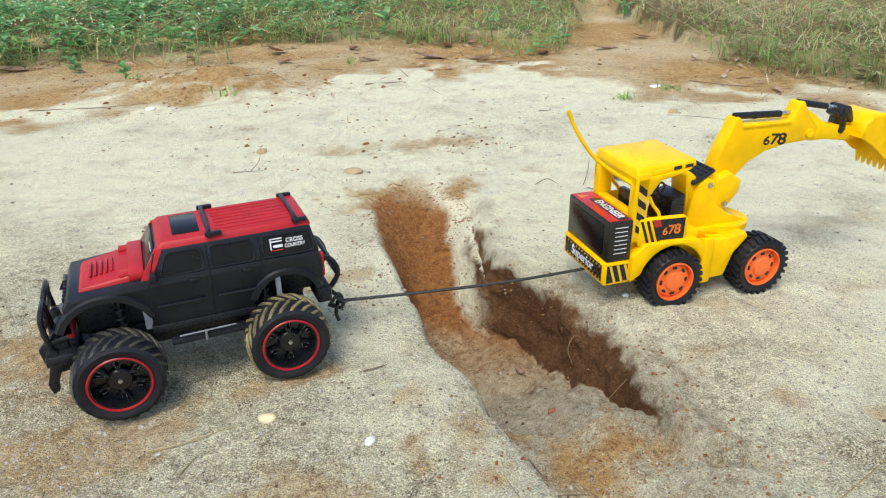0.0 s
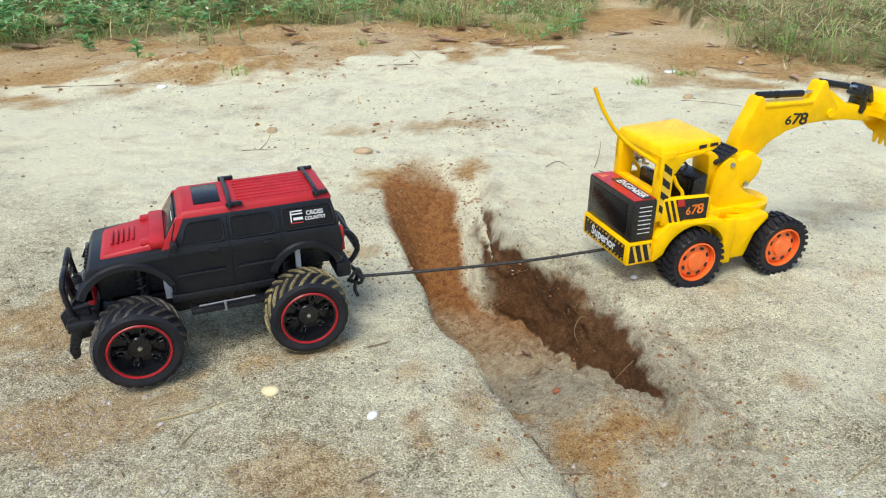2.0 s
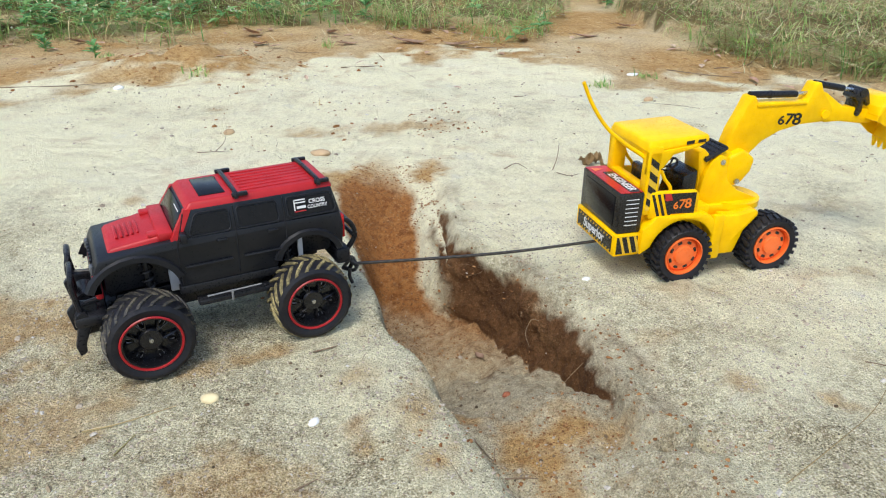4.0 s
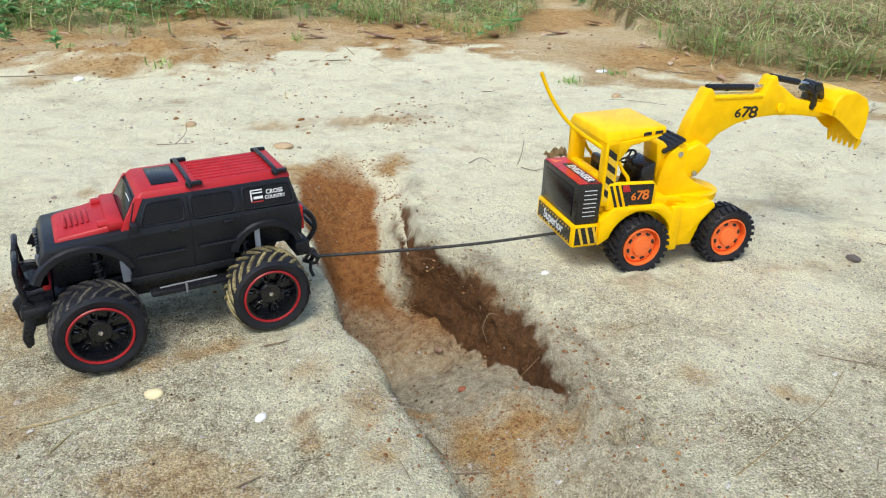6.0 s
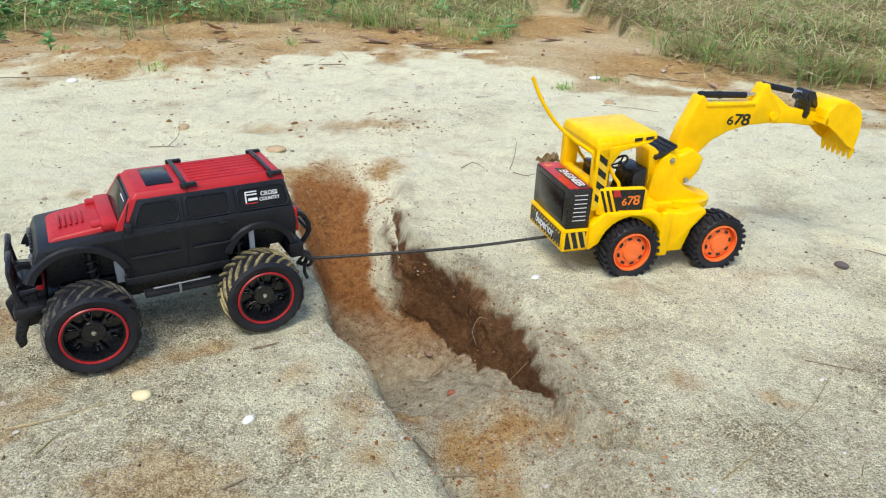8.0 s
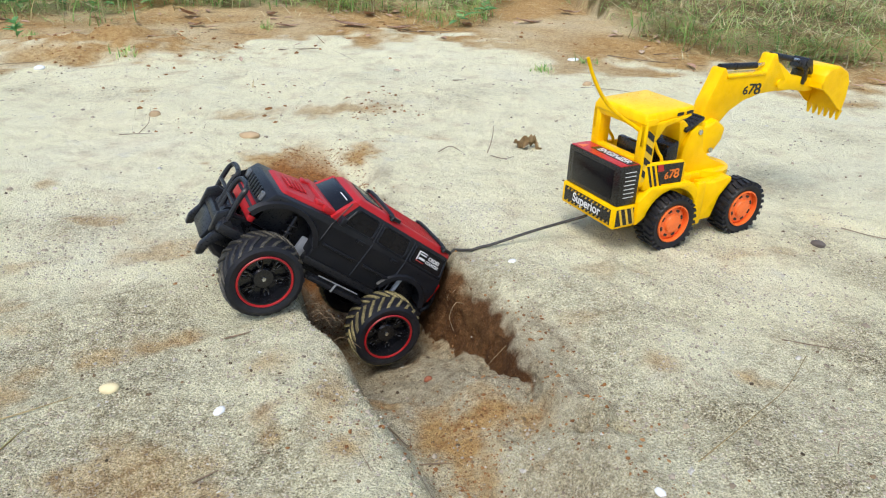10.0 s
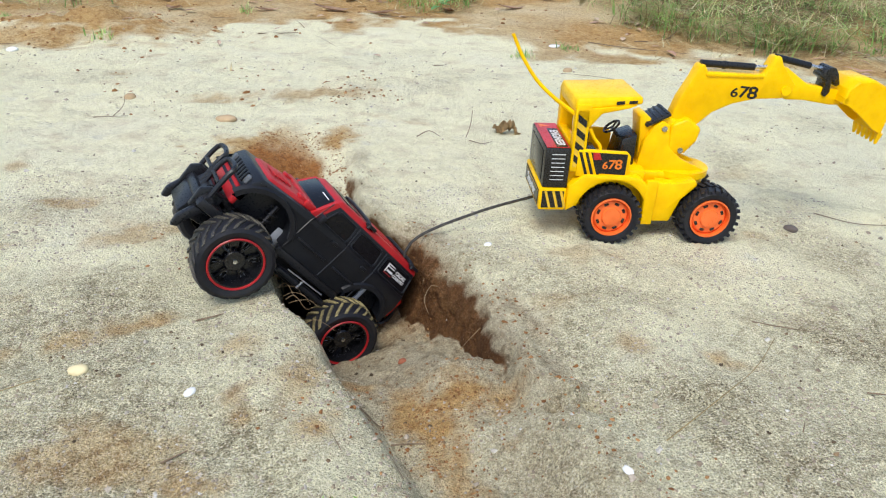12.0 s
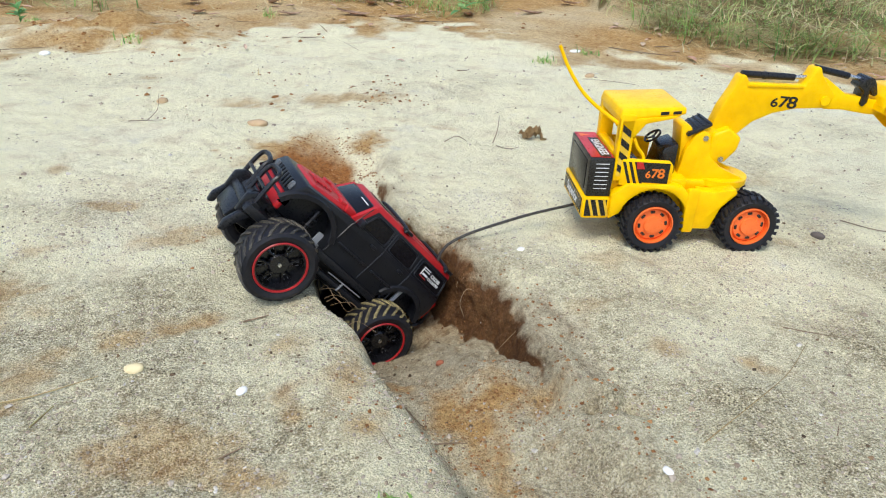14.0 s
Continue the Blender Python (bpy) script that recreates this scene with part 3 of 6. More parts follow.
# ---- toy truck: x ahead, y to its left, origin on the ground between the axles ----
def truck_wheel(truck, x, y, side, dusty):
    """side: +1 shows its face towards +y."""
    R = 0.053
    prof = [(0.033, -0.020), (0.037, -0.024), (0.044, -0.025), (0.0490, -0.022), (0.0505, -0.012), (0.0510, 0.0), (0.0505, 0.012), (0.0490, 0.022), (0.044, 0.025), (0.037, 0.024), (0.033, 0.020), (0.031, 0.0)]
    wheel = part("wheel", lathe(prof, 56), RUBBER, truck, "big black rubber tyre on a rim with a red ring", pose(x, y, R))
    lugs = bmesh.new()
    n = 22
    for k in range(n):
        for s in (-1, 1):
            a0 = 2 * math.pi * (k + (0.5 if s > 0 else 0)) / n
            pts_in, pts_out = [], []
            for j in range(5):
                f = j / 4
                yy = s * (0.001 + 0.0225 * f)
                a = a0 + 0.34 * f ** 1.15
                r1 = R - 0.0004 - 0.0035 * max(0, f - 0.7) / 0.3
                for lst, r, w in ((pts_in, 0.0485, 0.0029), (pts_out, r1, 0.0021)):
                    for d in (-1, 1):
                        lst.append(lugs.verts.new((r * math.sin(a + d * w / r), yy, r * math.cos(a + d * w / r))))
            for j in range(4):
                i = 2 * j
                lugs.faces.new((pts_out[i], pts_out[i + 1], pts_out[i + 3], pts_out[i + 2]))
                lugs.faces.new((pts_in[i], pts_out[i], pts_out[i + 2], pts_in[i + 2]))
                lugs.faces.new((pts_in[i + 1], pts_in[i + 3], pts_out[i + 3], pts_out[i + 1]))
            lugs.faces.new((pts_in[0], pts_in[1], pts_out[1], pts_out[0]))
            lugs.faces.new((pts_in[8], pts_out[8], pts_out[9], pts_in[9]))
    part("tread", lugs, DUSTY if dusty else FRONT_DUST, wheel, "tan dust on the chevron tread" if dusty else "thin dust on the chevron tread")
    o = side
    part("rim_ring", lathe([(0.0342, o * 0.0222), (0.0360, o * 0.0240), (0.0349, o * 0.0252), (0.0334, o * 0.0248), (0.0326, o * 0.0222)], 48), RING_RED, wheel, "red ring round the rim")
    rim = lathe([(0.0330, o * 0.0232), (0.0335, -o * 0.018), (0.0315, -o * 0.018), (0.0300, o * 0.008), (0.0312, o * 0.0232)], 48)
    disc(0.0315, o * 0.004, o * 0.007, 40, rim)
    lathe([(0.0125, o * 0.0068), (0.0145, o * 0.0125), (0.0125, o * 0.0145), (0.0001, o * 0.0150), (0.0001, o * 0.0068)], 28, rim)
    for k in range(6):
        a = 2 * math.pi * (k + 0.5) / 6
        m = Matrix.Rotation(a, 4, "Y")
        for d in (-1, 1):
            tube([m @ Vector((d * 0.0062, o * 0.0125, 0.010)), m @ Vector((d * 0.0075, o * 0.0115, 0.021)), m @ Vector((d * 0.0090, o * 0.0090, 0.0312))], 0.0017, 6, rim)
    part("rim", rim, RIM_BLACK, wheel, "glossy black spoked rim")
    # Grey loops paint the highlights on the edges of the black rim lugs.
    for k in range(6):
        m = Matrix.Rotation(2 * math.pi * k / 6, 4, "Y")
        loop = curve_pts([m @ Vector(q) for q in ((-0.0024, o * 0.0105, 0.0265), (-0.0024, o * 0.0118, 0.0195), (0, o * 0.0124, 0.0172), (0.0024, o * 0.0118, 0.0195), (0.0024, o * 0.0105, 0.0265))], 3)
        part("rim_slot", tube(loop, 0.0007, 5), SLOT_GLINT, wheel, "grey rim slot edge with its highlight painted in")
    nut = disc(0.0026, o * 0.0148, o * 0.0172, 10)
    part("hub_nut", nut, STEEL, wheel, "small bright steel nut")
    return wheel


def rounded(corners, r):
    """The corners of a polygon in x and z, rounded."""
    out = []
    n = len(corners)
    for i in range(n):
        p, a, b = (Vector(corners[k % n]) for k in (i, i - 1, i + 1))
        u, v = p + (a - p).normalized() * r, p + (b - p).normalized() * r
        for k in range(5):
            f = k / 4
            out.append(tuple(u.lerp(p, f).lerp(p.lerp(v, f), f)))
    return out


def slab(inner, outer):
    """A plate between two outlines of as many points."""
    bm = bmesh.new()
    a, b = [bm.verts.new(q) for q in inner], [bm.verts.new(q) for q in outer]
    bm.faces.new(a[::-1])
    bm.faces.new(b)
    for i in range(len(a)):
        bm.faces.new((a[i], a[i - 1], b[i - 1], b[i]))
    return bm


def build_truck():
    tr = tagged(new("toy_truck"), "black and red plastic off-road toy truck with big tyres", "toy truck")
    tr.empty_display_size = 0.02
    # lower shell with open wheel arches
    arch_f = [(0.096 + 0.050 * math.cos(radians(a)), 0.096 + 0.046 * math.sin(radians(a))) for a in range(20, 161, 14)]
    arch_r = [(-0.112 + 0.040 * math.cos(radians(a)), 0.096 + 0.038 * math.sin(radians(a))) for a in range(15, 166, 15)]
    shell = [(0.136, 0.112), (0.138, 0.136), (0.131, 0.149), (0.047, 0.158), (-0.157, 0.156), (-0.161, 0.135), (-0.158, 0.106)] + arch_r[::-1] + [(-0.070, 0.0965), (0.048, 0.0965)] + arch_f[::-1]
    body = part("body", prism(shell, -0.058, 0.058, 0.0028), BLACK, tr, "satin black plastic body shell with door lines")
    # flares over the arches
    for s in (-1, 1):
        for arc, nm in ((arch_f, "front_fender"), (arch_r, "rear_fender")):
            cx = 0.096 if nm[0] == "f" else -0.112
            bm = bmesh.new()
            prev = None
            for x, z in arc:
                d = Vector((x - cx, 0, z - 0.094)).normalized()
                row = [bm.verts.new(p) for p in ((x - d.x * 0.001, s * 0.056, z - d.z * 0.001), (x - d.x * 0.001, s * 0.0615, z - 0.001), (x + d.x * 0.006, s * 0.0615, z + d.z * 0.005), (x + d.x * 0.009, s * 0.056, z + d.z * 0.008))]
                if prev:
                    for k in range(4):
                        bm.faces.new((prev[k], prev[(k + 1) % 4], row[(k + 1) % 4], row[k]))
                else:
                    bm.faces.new(row)
                prev = row
            bm.faces.new(prev[::-1])
            part(nm, bm, BLACK, body)
    # cabin with sloping sides
    cabin = part("cabin", hull8([(0.051, -0.057, 0.154), (0.051, 0.057, 0.154), (-0.159, 0.057, 0.153), (-0.159, -0.057, 0.153)],
                                [(0.029, -0.048, 0.191), (0.029, 0.048, 0.191), (-0.150, 0.048, 0.191), (-0.150, -0.048, 0.191)], 0.004, 3), BLACK, tr)
    def side(x, z, s, out=0.0):
        f = (z - 0.154) / 0.037
        return (x, s * (0.0568 - 0.0088 * f + out), z)

    for s in (-1, 1):
        for x0, x1, xt0, xt1 in ((0.029, -0.017, 0.018, -0.017), (-0.030, -0.077, -0.030, -0.075), (-0.092, -0.150, -0.091, -0.146)):
            edge = rounded([(x0, 0.160), (x1, 0.160), (xt1, 0.182), (xt0, 0.182)], 0.005)
            part("side_window", slab([side(x, z, s, -0.0004) for x, z in edge], [side(x, z, s, 0.0009) for x, z in edge]), WINDOW, cabin, "dark side window")
            rim = rounded([(x0 + 0.002, 0.1582), (x1 - 0.002, 0.1582), (xt1 - 0.002, 0.1842), (xt0 + 0.002, 0.1842)], 0.006)
            part("window_frame", tube([side(x, z, s, 0.0008) for x, z in rim], 0.0013, 6, closed=True), BLACK, cabin)
        for x in (0.046, -0.023, -0.084):
            part("door_seam", tube([(x, s * 0.0583, 0.100), (x - 0.001, s * 0.0583, 0.150), side(x - 0.001 - (0.012 if x > 0 else 0), 0.186, s, 0.0006)], 0.0010, 5), BLACK, body)
        for x0, x1 in ((0.040, -0.016), (-0.030, -0.078)):
            part("door_moulding", B((x1, x0, s * 0.0595 - 0.0018, s * 0.0595 + 0.0018, 0.120, 0.1235), bev=0.0012), BLACK, body)
            part("door_handle", B((x1 + 0.004, x1 + 0.016, s * 0.0592 - 0.002, s * 0.0592 + 0.002, 0.146, 0.1505), bev=0.0012), BLACK, body)
        part("mirror", B((0.034, 0.042, s * 0.064 - 0.006, s * 0.064 + 0.006, 0.156, 0.168), bev=0.002), BLACK, body)
        part("sill", B((-0.072, 0.050, s * 0.052 - 0.006, s * 0.052 + 0.006, 0.086, 0.097), bev=0.002), FRAME_BLACK, body)
        board = part("running_board", B((-0.062, 0.032, s * 0.058 - 0.009, s * 0.058 + 0.009, 0.070, 0.077), bev=0.002), FRAME_BLACK, tr)
        part("step_rail", tube([(0.022, s * 0.069, 0.083), (-0.044, s * 0.069, 0.084)], 0.0010, 6), SILVER, board, "thin bright step rail")
        part("rail_stay", tube([(-0.008, s * 0.069, 0.084), (-0.008, s * 0.068, 0.070)], 0.0016, 6), SILVER, board)
        part("tail_lamp", B((-0.163, -0.158, s * 0.050 - 0.006, s * 0.050 + 0.006, 0.118, 0.150), bev=0.0015), LAMP_RED, body, "red tail lamp lens")
        part("headlamp", B((0.136, 0.1415, s * 0.040 - 0.006, s * 0.040 + 0.006, 0.127, 0.140), bev=0.003), LAMP_CLEAR, body, "square clear headlamp lens")
    for k, (x0, x1, z0, z1) in enumerate(((-0.0985, -0.1135, 0.1785, 0.1798), (-0.0985, -0.1000, 0.1665, 0.1798), (-0.0985, -0.1135, 0.1752, 0.1765), (-0.1020, -0.1135, 0.1685, 0.1715))):
        ring = [side(x0, z0, 1, 0.0008), side(x1, z0, 1, 0.0008), side(x1, z1, 1, 0.0008), side(x0, z1, 1, 0.0008)]
        out = [side(x0, z0, 1, 0.0016), side(x1, z0, 1, 0.0016), side(x1, z1, 1, 0.0016), side(x0, z1, 1, 0.0016)]
        part("decal_bar", hull8(ring, out), WHITE, cabin, "white printed bar")
    ring = [side(x, z, 1, 0.0008) for x, z in ((-0.0985, 0.1648), (-0.1135, 0.1648), (-0.1135, 0.1656), (-0.0985, 0.1656))]
    out = [side(x, z, 1, 0.0016) for x, z in ((-0.0985, 0.1648), (-0.1135, 0.1648), (-0.1135, 0.1656), (-0.0985, 0.1656))]
    part("decal_bar", hull8(ring, out), STICKER_RED, cabin, "red printed bar")
    lean = 90 + 13.4
    words("decal_word", "CROSS", 0.0074, WHITE, cabin, Matrix.Translation(side(-0.1285, 0.1752, 1, 0.0016)) @ pose(0, 0, 0, 0, 0, 180) @ pose(0, 0, 0, lean - 27), "white printed word", 0.95)
    words("decal_word", "COUNTRY", 0.0062, WHITE, cabin, Matrix.Translation(side(-0.1285, 0.1688, 1, 0.0016)) @ pose(0, 0, 0, 0, 0, 180) @ pose(0, 0, 0, lean - 27), "white printed word", 0.86)
    # red bonnet, cowl, roof
    hood = part("bonnet", hull8([(0.123, -0.043, 0.145), (0.123, 0.043, 0.145), (0.050, 0.050, 0.154), (0.050, -0.050, 0.154)],
                                [(0.116, -0.040, 0.1545), (0.116, 0.040, 0.1545), (0.052, 0.048, 0.1645), (0.052, -0.048, 0.1645)], 0.003, 3), RED, tr, "matt red bonnet with cooling slots")
    for k in range(5):
        x = 0.106 - 0.006 * k
        part("bonnet_slot", B((x - 0.0016, x + 0.0016, -0.020, 0.020, 0.1572 + 0.0007 * k, 0.1596 + 0.0007 * k), bev=0.0008), RED, hood)
    part("cowl", B((0.046, 0.064, -0.051, 0.051, 0.156, 0.1668), bev=0.003), RED, hood)
    for s in (-1, 1):
        part("bonnet_catch", B((0.058, 0.074, s * 0.038 - 0.007, s * 0.038 + 0.007, 0.160, 0.1655), bev=0.002), RED, hood)
    grille = part("grille", B((0.132, 0.1405, -0.050, 0.050, 0.098, 0.121), bev=0.003), RED, tr, "red lower nose panel")
    for k in range(6):
        y = -0.025 + 0.010 * k
        part("grille_slot", B((0.1365, 0.1395, y - 0.003, y + 0.003, 0.124, 0.140), bev=0.0008), FRAME_BLACK, body)
    roof = part("roof", hull8([(0.031, -0.0495, 0.1875), (0.031, 0.0495, 0.1875), (-0.153, 0.0490, 0.1875), (-0.153, -0.0490, 0.1875)],
                              [(0.023, -0.0440, 0.1965), (0.023, 0.0440, 0.1965), (-0.149, 0.0440, 0.1975), (-0.149, -0.0440, 0.1975)], 0.003, 3), RED, tr, "matt red ribbed roof panel")
    for k in range(7):
        y = -0.033 + 0.011 * k
        part("roof_rib", B((-0.130, -0.040, y - 0.0013, y + 0.0013, 0.1962, 0.1982), bev=0.0007), RED, roof)
    part("sunroof", B((-0.022, 0.009, -0.034, 0.030, 0.1960, 0.1978), bev=0.001), WINDOW, roof, "dark sunroof pane")
    for x in (-0.031, -0.134):
        bar = part("roof_bar", tube(curve_pts([(x, -0.049, 0.1935), (x, -0.044, 0.1995), (x, 0, 0.2005), (x, 0.044, 0.1995), (x, 0.049, 0.1935)], 5), 0.0028, 8), FRAME_BLACK, roof, "black crossbar")
        for s in (-1, 1):
            part("bar_foot", B((x - 0.014, x + 0.005, s * 0.047 - 0.003, s * 0.047 + 0.003, 0.1955, 0.2005), bev=0.0012), FRAME_BLACK, bar)
    # windscreen with its red frame
    def screen(u, v, out):
        p = Vector((0.051, 0, 0.154)).lerp(Vector((0.029, 0, 0.191)), v)
        w = 0.057 + (0.048 - 0.057) * v
        return (p.x + out * 0.86, u * w, p.z + out * 0.51)

    glass = hull8([screen(-0.88, 0.20, 0.0), screen(0.88, 0.20, 0.0), screen(0.88, 0.90, 0.0), screen(-0.88, 0.90, 0.0)],
                  [screen(-0.88, 0.20, 0.0022), screen(0.88, 0.20, 0.0022), screen(0.88, 0.90, 0.0022), screen(-0.88, 0.90, 0.0022)], 0.0008)
    pane = part("windscreen", glass, WINDOW, cabin, "dark shiny windscreen")
    bar = hull8([screen(0.15, 0.77, 0.0020), screen(0.72, 0.77, 0.0020), screen(0.72, 0.80, 0.0020), screen(0.15, 0.80, 0.0020)],
                [screen(0.15, 0.77, 0.0025), screen(0.72, 0.77, 0.0025), screen(0.72, 0.80, 0.0025), screen(0.15, 0.80, 0.0025)])
    part("screen_print", bar, WHITE, pane, "thin white printed strip")
    for s in (-1, 1):
        post = [(0.0515, 0.157), (0.0405, 0.157), (0.0225, 0.190), (0.0310, 0.190)]
        part("screen_pillar", slab([side(x, z, s, -0.006) for x, z in post], [side(x, z, s, 0.0010) for x, z in post]), RED, cabin, "red windscreen pillar")
    # chassis, axles, springs
    ch = part("chassis", B((-0.120, 0.120, -0.030, 0.030, 0.058, 0.090), (-0.135, 0.128, -0.022, 0.022, 0.084, 0.104), bev=0.004), FRAME_BLACK, tr, "black chassis pan")
    for x in (-0.103, 0.094):
        part("axle", tube([(x, -0.055, 0.055), (x, -0.018, 0.057), (x, 0.018, 0.057), (x, 0.055, 0.055)], 0.0075, 10), FRAME_BLACK, ch)
        for s in (-1, 1):
            sx = x - 0.012 if x > 0 else x + 0.016
            coil = [(sx + 0.0065 * math.cos(a), s * (0.046 - 0.007 * a / 38) + 0.0065 * math.sin(a), 0.066 + 0.062 * a / 38) for a in np.linspace(0, 38, 72)]
            sp = part("spring", tube(coil, 0.0013, 5), FRAME_BLACK, ch, "black coil spring")
            part("damper", tube([(sx, s * 0.046, 0.060), (sx, s * 0.038, 0.132)], 0.0032, 8), FRAME_BLACK, sp)
            part("link_arm", B((x - 0.052, x - 0.036, s * 0.034 - 0.002, s * 0.034 + 0.002, 0.082, 0.112), bev=0.002) if x > 0 else B((x - 0.004, x + 0.003, s * 0.047 - 0.002, s * 0.047 + 0.002, 0.096, 0.130), bev=0.0015), PALE, ch, "pale grey link arm")
    for x0, x1 in ((0.050, 0.130), (-0.150, -0.074)):
        part("wheel_well", B((x0, x1, -0.034, 0.034, 0.094, 0.148), bev=0.004), FRAME_BLACK, ch)
    # bull bar and bumper
    bull = part("bull_bar", tube(curve_pts([(0.154, -0.050, 0.090), (0.156, -0.025, 0.088), (0.157, 0, 0.088), (0.156, 0.025, 0.088), (0.154, 0.050, 0.090)], 5), 0.0050, 10), FRAME_BLACK, tr, "black tubular bull bar with two square hoops")
    for s in (-1, 1):
        hoop = [(0.157, s * 0.006, 0.094), (0.160, s * 0.006, 0.128), (0.158, s * 0.009, 0.140), (0.157, s * 0.022, 0.143), (0.157, s * 0.036, 0.143), (0.158, s * 0.046, 0.139), (0.159, s * 0.048, 0.126), (0.156, s * 0.048, 0.094)]
        part("hoop", tube(curve_pts(hoop, 5), 0.0034, 8), FRAME_BLACK, bull)
        part("hoop_bar", tube([(0.160, s * 0.007, 0.116), (0.160, s * 0.047, 0.116)], 0.0026, 8), FRAME_BLACK, bull)
        part("hoop_stay", tube([(0.158, s * 0.047, 0.104), (0.134, s * 0.040, 0.104)], 0.0032, 8), FRAME_BLACK, bull)
    part("winch", disc(0.011, -0.020, 0.020, 18, None, 0.148, 0.094), FRAME_BLACK, bull)
    for s in (-1, 1):
        part("bar_plate", prism([(0.136, 0.074), (0.166, 0.070), (0.170, 0.096), (0.160, 0.106), (0.138, 0.104)], s * 0.040 - 0.004, s * 0.040 + 0.004, 0.002), FRAME_BLACK, bull)
        part("tow_horn", prism([(0.146, 0.078), (0.162, 0.076), (0.169, 0.052), (0.166, 0.038), (0.158, 0.042), (0.157, 0.054)], s * 0.046 - 0.005, s * 0.046 + 0.005, 0.0025), FRAME_BLACK, bull)
        part("bar_stub", tube([(0.156, s * 0.044, 0.090), (0.155, s * 0.056, 0.090)], 0.0070, 12), FRAME_BLACK, bull)
    part("bumper", B((0.128, 0.164, -0.058, 0.058, 0.078, 0.092), bev=0.004), FRAME_BLACK, bull)
    part("skid_plate", hull8([(0.166, -0.030, 0.052), (0.166, 0.030, 0.052), (0.110, 0.030, 0.058), (0.110, -0.030, 0.058)], [(0.164, -0.034, 0.080), (0.164, 0.034, 0.080), (0.110, 0.030, 0.080), (0.110, -0.030, 0.080)], 0.003), FRAME_BLACK, bull)
    bull.matrix_basis = pose(0.004, 0, -0.008)
    # tail cage
    cage = part("tail_cage", tube(curve_pts([(-0.158, -0.034, 0.136), (-0.176, -0.036, 0.130), (-0.184, -0.034, 0.106), (-0.166, -0.030, 0.078)], 5), 0.0036, 8), FRAME_BLACK, tr, "black tubular rear guard")
    part("guard_tube", tube(curve_pts([(-0.158, 0.034, 0.136), (-0.176, 0.036, 0.130), (-0.184, 0.034, 0.106), (-0.166, 0.030, 0.078)], 5), 0.0036, 8), FRAME_BLACK, cage)
    for z, x in ((0.132, -0.174), (0.106, -0.184)):
        part("guard_tube", tube([(x, -0.036, z), (x, 0.036, z)], 0.0032, 8), FRAME_BLACK, cage)
    part("rear_bumper", B((-0.170, -0.150, -0.054, 0.054, 0.078, 0.100), bev=0.004), FRAME_BLACK, tr)
    hook = part("tow_hook", tube(curve_pts([(-0.164, 0, 0.082), (-0.180, 0, 0.066), (-0.190, 0, 0.052), (-0.186, 0, 0.040), (-0.176, 0, 0.044)], 5), 0.0030, 8), FRAME_BLACK, tr)
    knot = tube([(-0.188 + 0.008 * math.cos(a), 0.006 * math.sin(2 * a), 0.047 + 0.010 * math.sin(a)) for a in np.linspace(0, 6.28, 18)], 0.0026, 7, closed=True)
    tube(curve_pts([(-0.186, 0.004, 0.042), (-0.184, 0.006, 0.030), (-0.187, 0.008, 0.020)], 4), 0.0026, 7, knot)
    tube([(-0.193 + 0.005 * math.cos(a), 0.007 * math.sin(a), 0.048 + 0.005 * math.cos(a)) for a in np.linspace(0, 6.28, 14)], 0.0026, 7, knot, closed=True)
    part("cable_knot", knot, ROPE, tr, "knotted end of the black tow cable")
    wheels = [truck_wheel(tr, x, s * 0.074, s, x < 0) for x in (0.094, -0.103) for s in (1, -1)]
    return tr, wheels


truck, truck_wheels = build_truck()


# ---- toy excavator: x ahead, y to its left, origin on the ground between the axles ----
def digger_wheel(ex, x, y, side):
    R = 0.046
    wheel = part("wheel", lathe([(0.030, -0.016), (0.034, -0.019), (0.040, -0.0195), (0.0425, -0.016), (0.043, 0.0), (0.0425, 0.016), (0.040, 0.0195), (0.034, 0.019), (0.030, 0.016), (0.028, 0.0)], 48), RUBBER, ex, "black rubber tyre on an orange rim", pose(x, y, R))
    lugs = bmesh.new()
    for k in range(26):
        for s in (-1, 1):
            a = 2 * math.pi * (k + (0.5 if s > 0 else 0)) / 26
            m = Matrix.Rotation(a, 4, "Y") @ Matrix.Translation((0, s * 0.0105, R - 0.0028)) @ Matrix.Rotation(s * 0.3, 4, "Z") @ Matrix.Diagonal((0.0052, 0.0175, 0.0056, 1))
            bmesh.ops.create_cube(lugs, size=1.0, matrix=m)
    part("tread", lugs, RUBBER, wheel)
    o = side
    rim = lathe([(0.0305, o * 0.019), (0.0305, -o * 0.016), (0.0285, -o * 0.016), (0.0275, o * 0.010), (0.0285, o * 0.0195)], 40)
    lathe([(0.0285, o * 0.009), (0.024, o * 0.0135), (0.015, o * 0.0145), (0.0135, o * 0.0180), (0.0001, o * 0.0190), (0.0001, o * 0.0120), (0.015, o * 0.0110), (0.0285, o * 0.007)], 40, rim)
    part("rim", rim, ORANGE, wheel, "bright orange plastic rim")
    for k in range(8):
        a = 2 * math.pi * k / 8
        m = Matrix.Rotation(a, 4, "Y") @ Matrix.Translation((0, o * 0.0138, 0.0205))
        bm = B((-0.0036, 0.0036, -0.0012, 0.0012, -0.0021, 0.0021), bev=0.0009, seg=1)
        bm.transform(m)
        part("rim_hole", bm, STICKER, wheel, "dark round slot")
    return wheel


def flat(name, pts, y, side, material, parent, thick=0.0006, label=""):
    """A thin sticker on a side face."""
    return part(name, prism(pts, y, y + side * thick), material, parent, label)


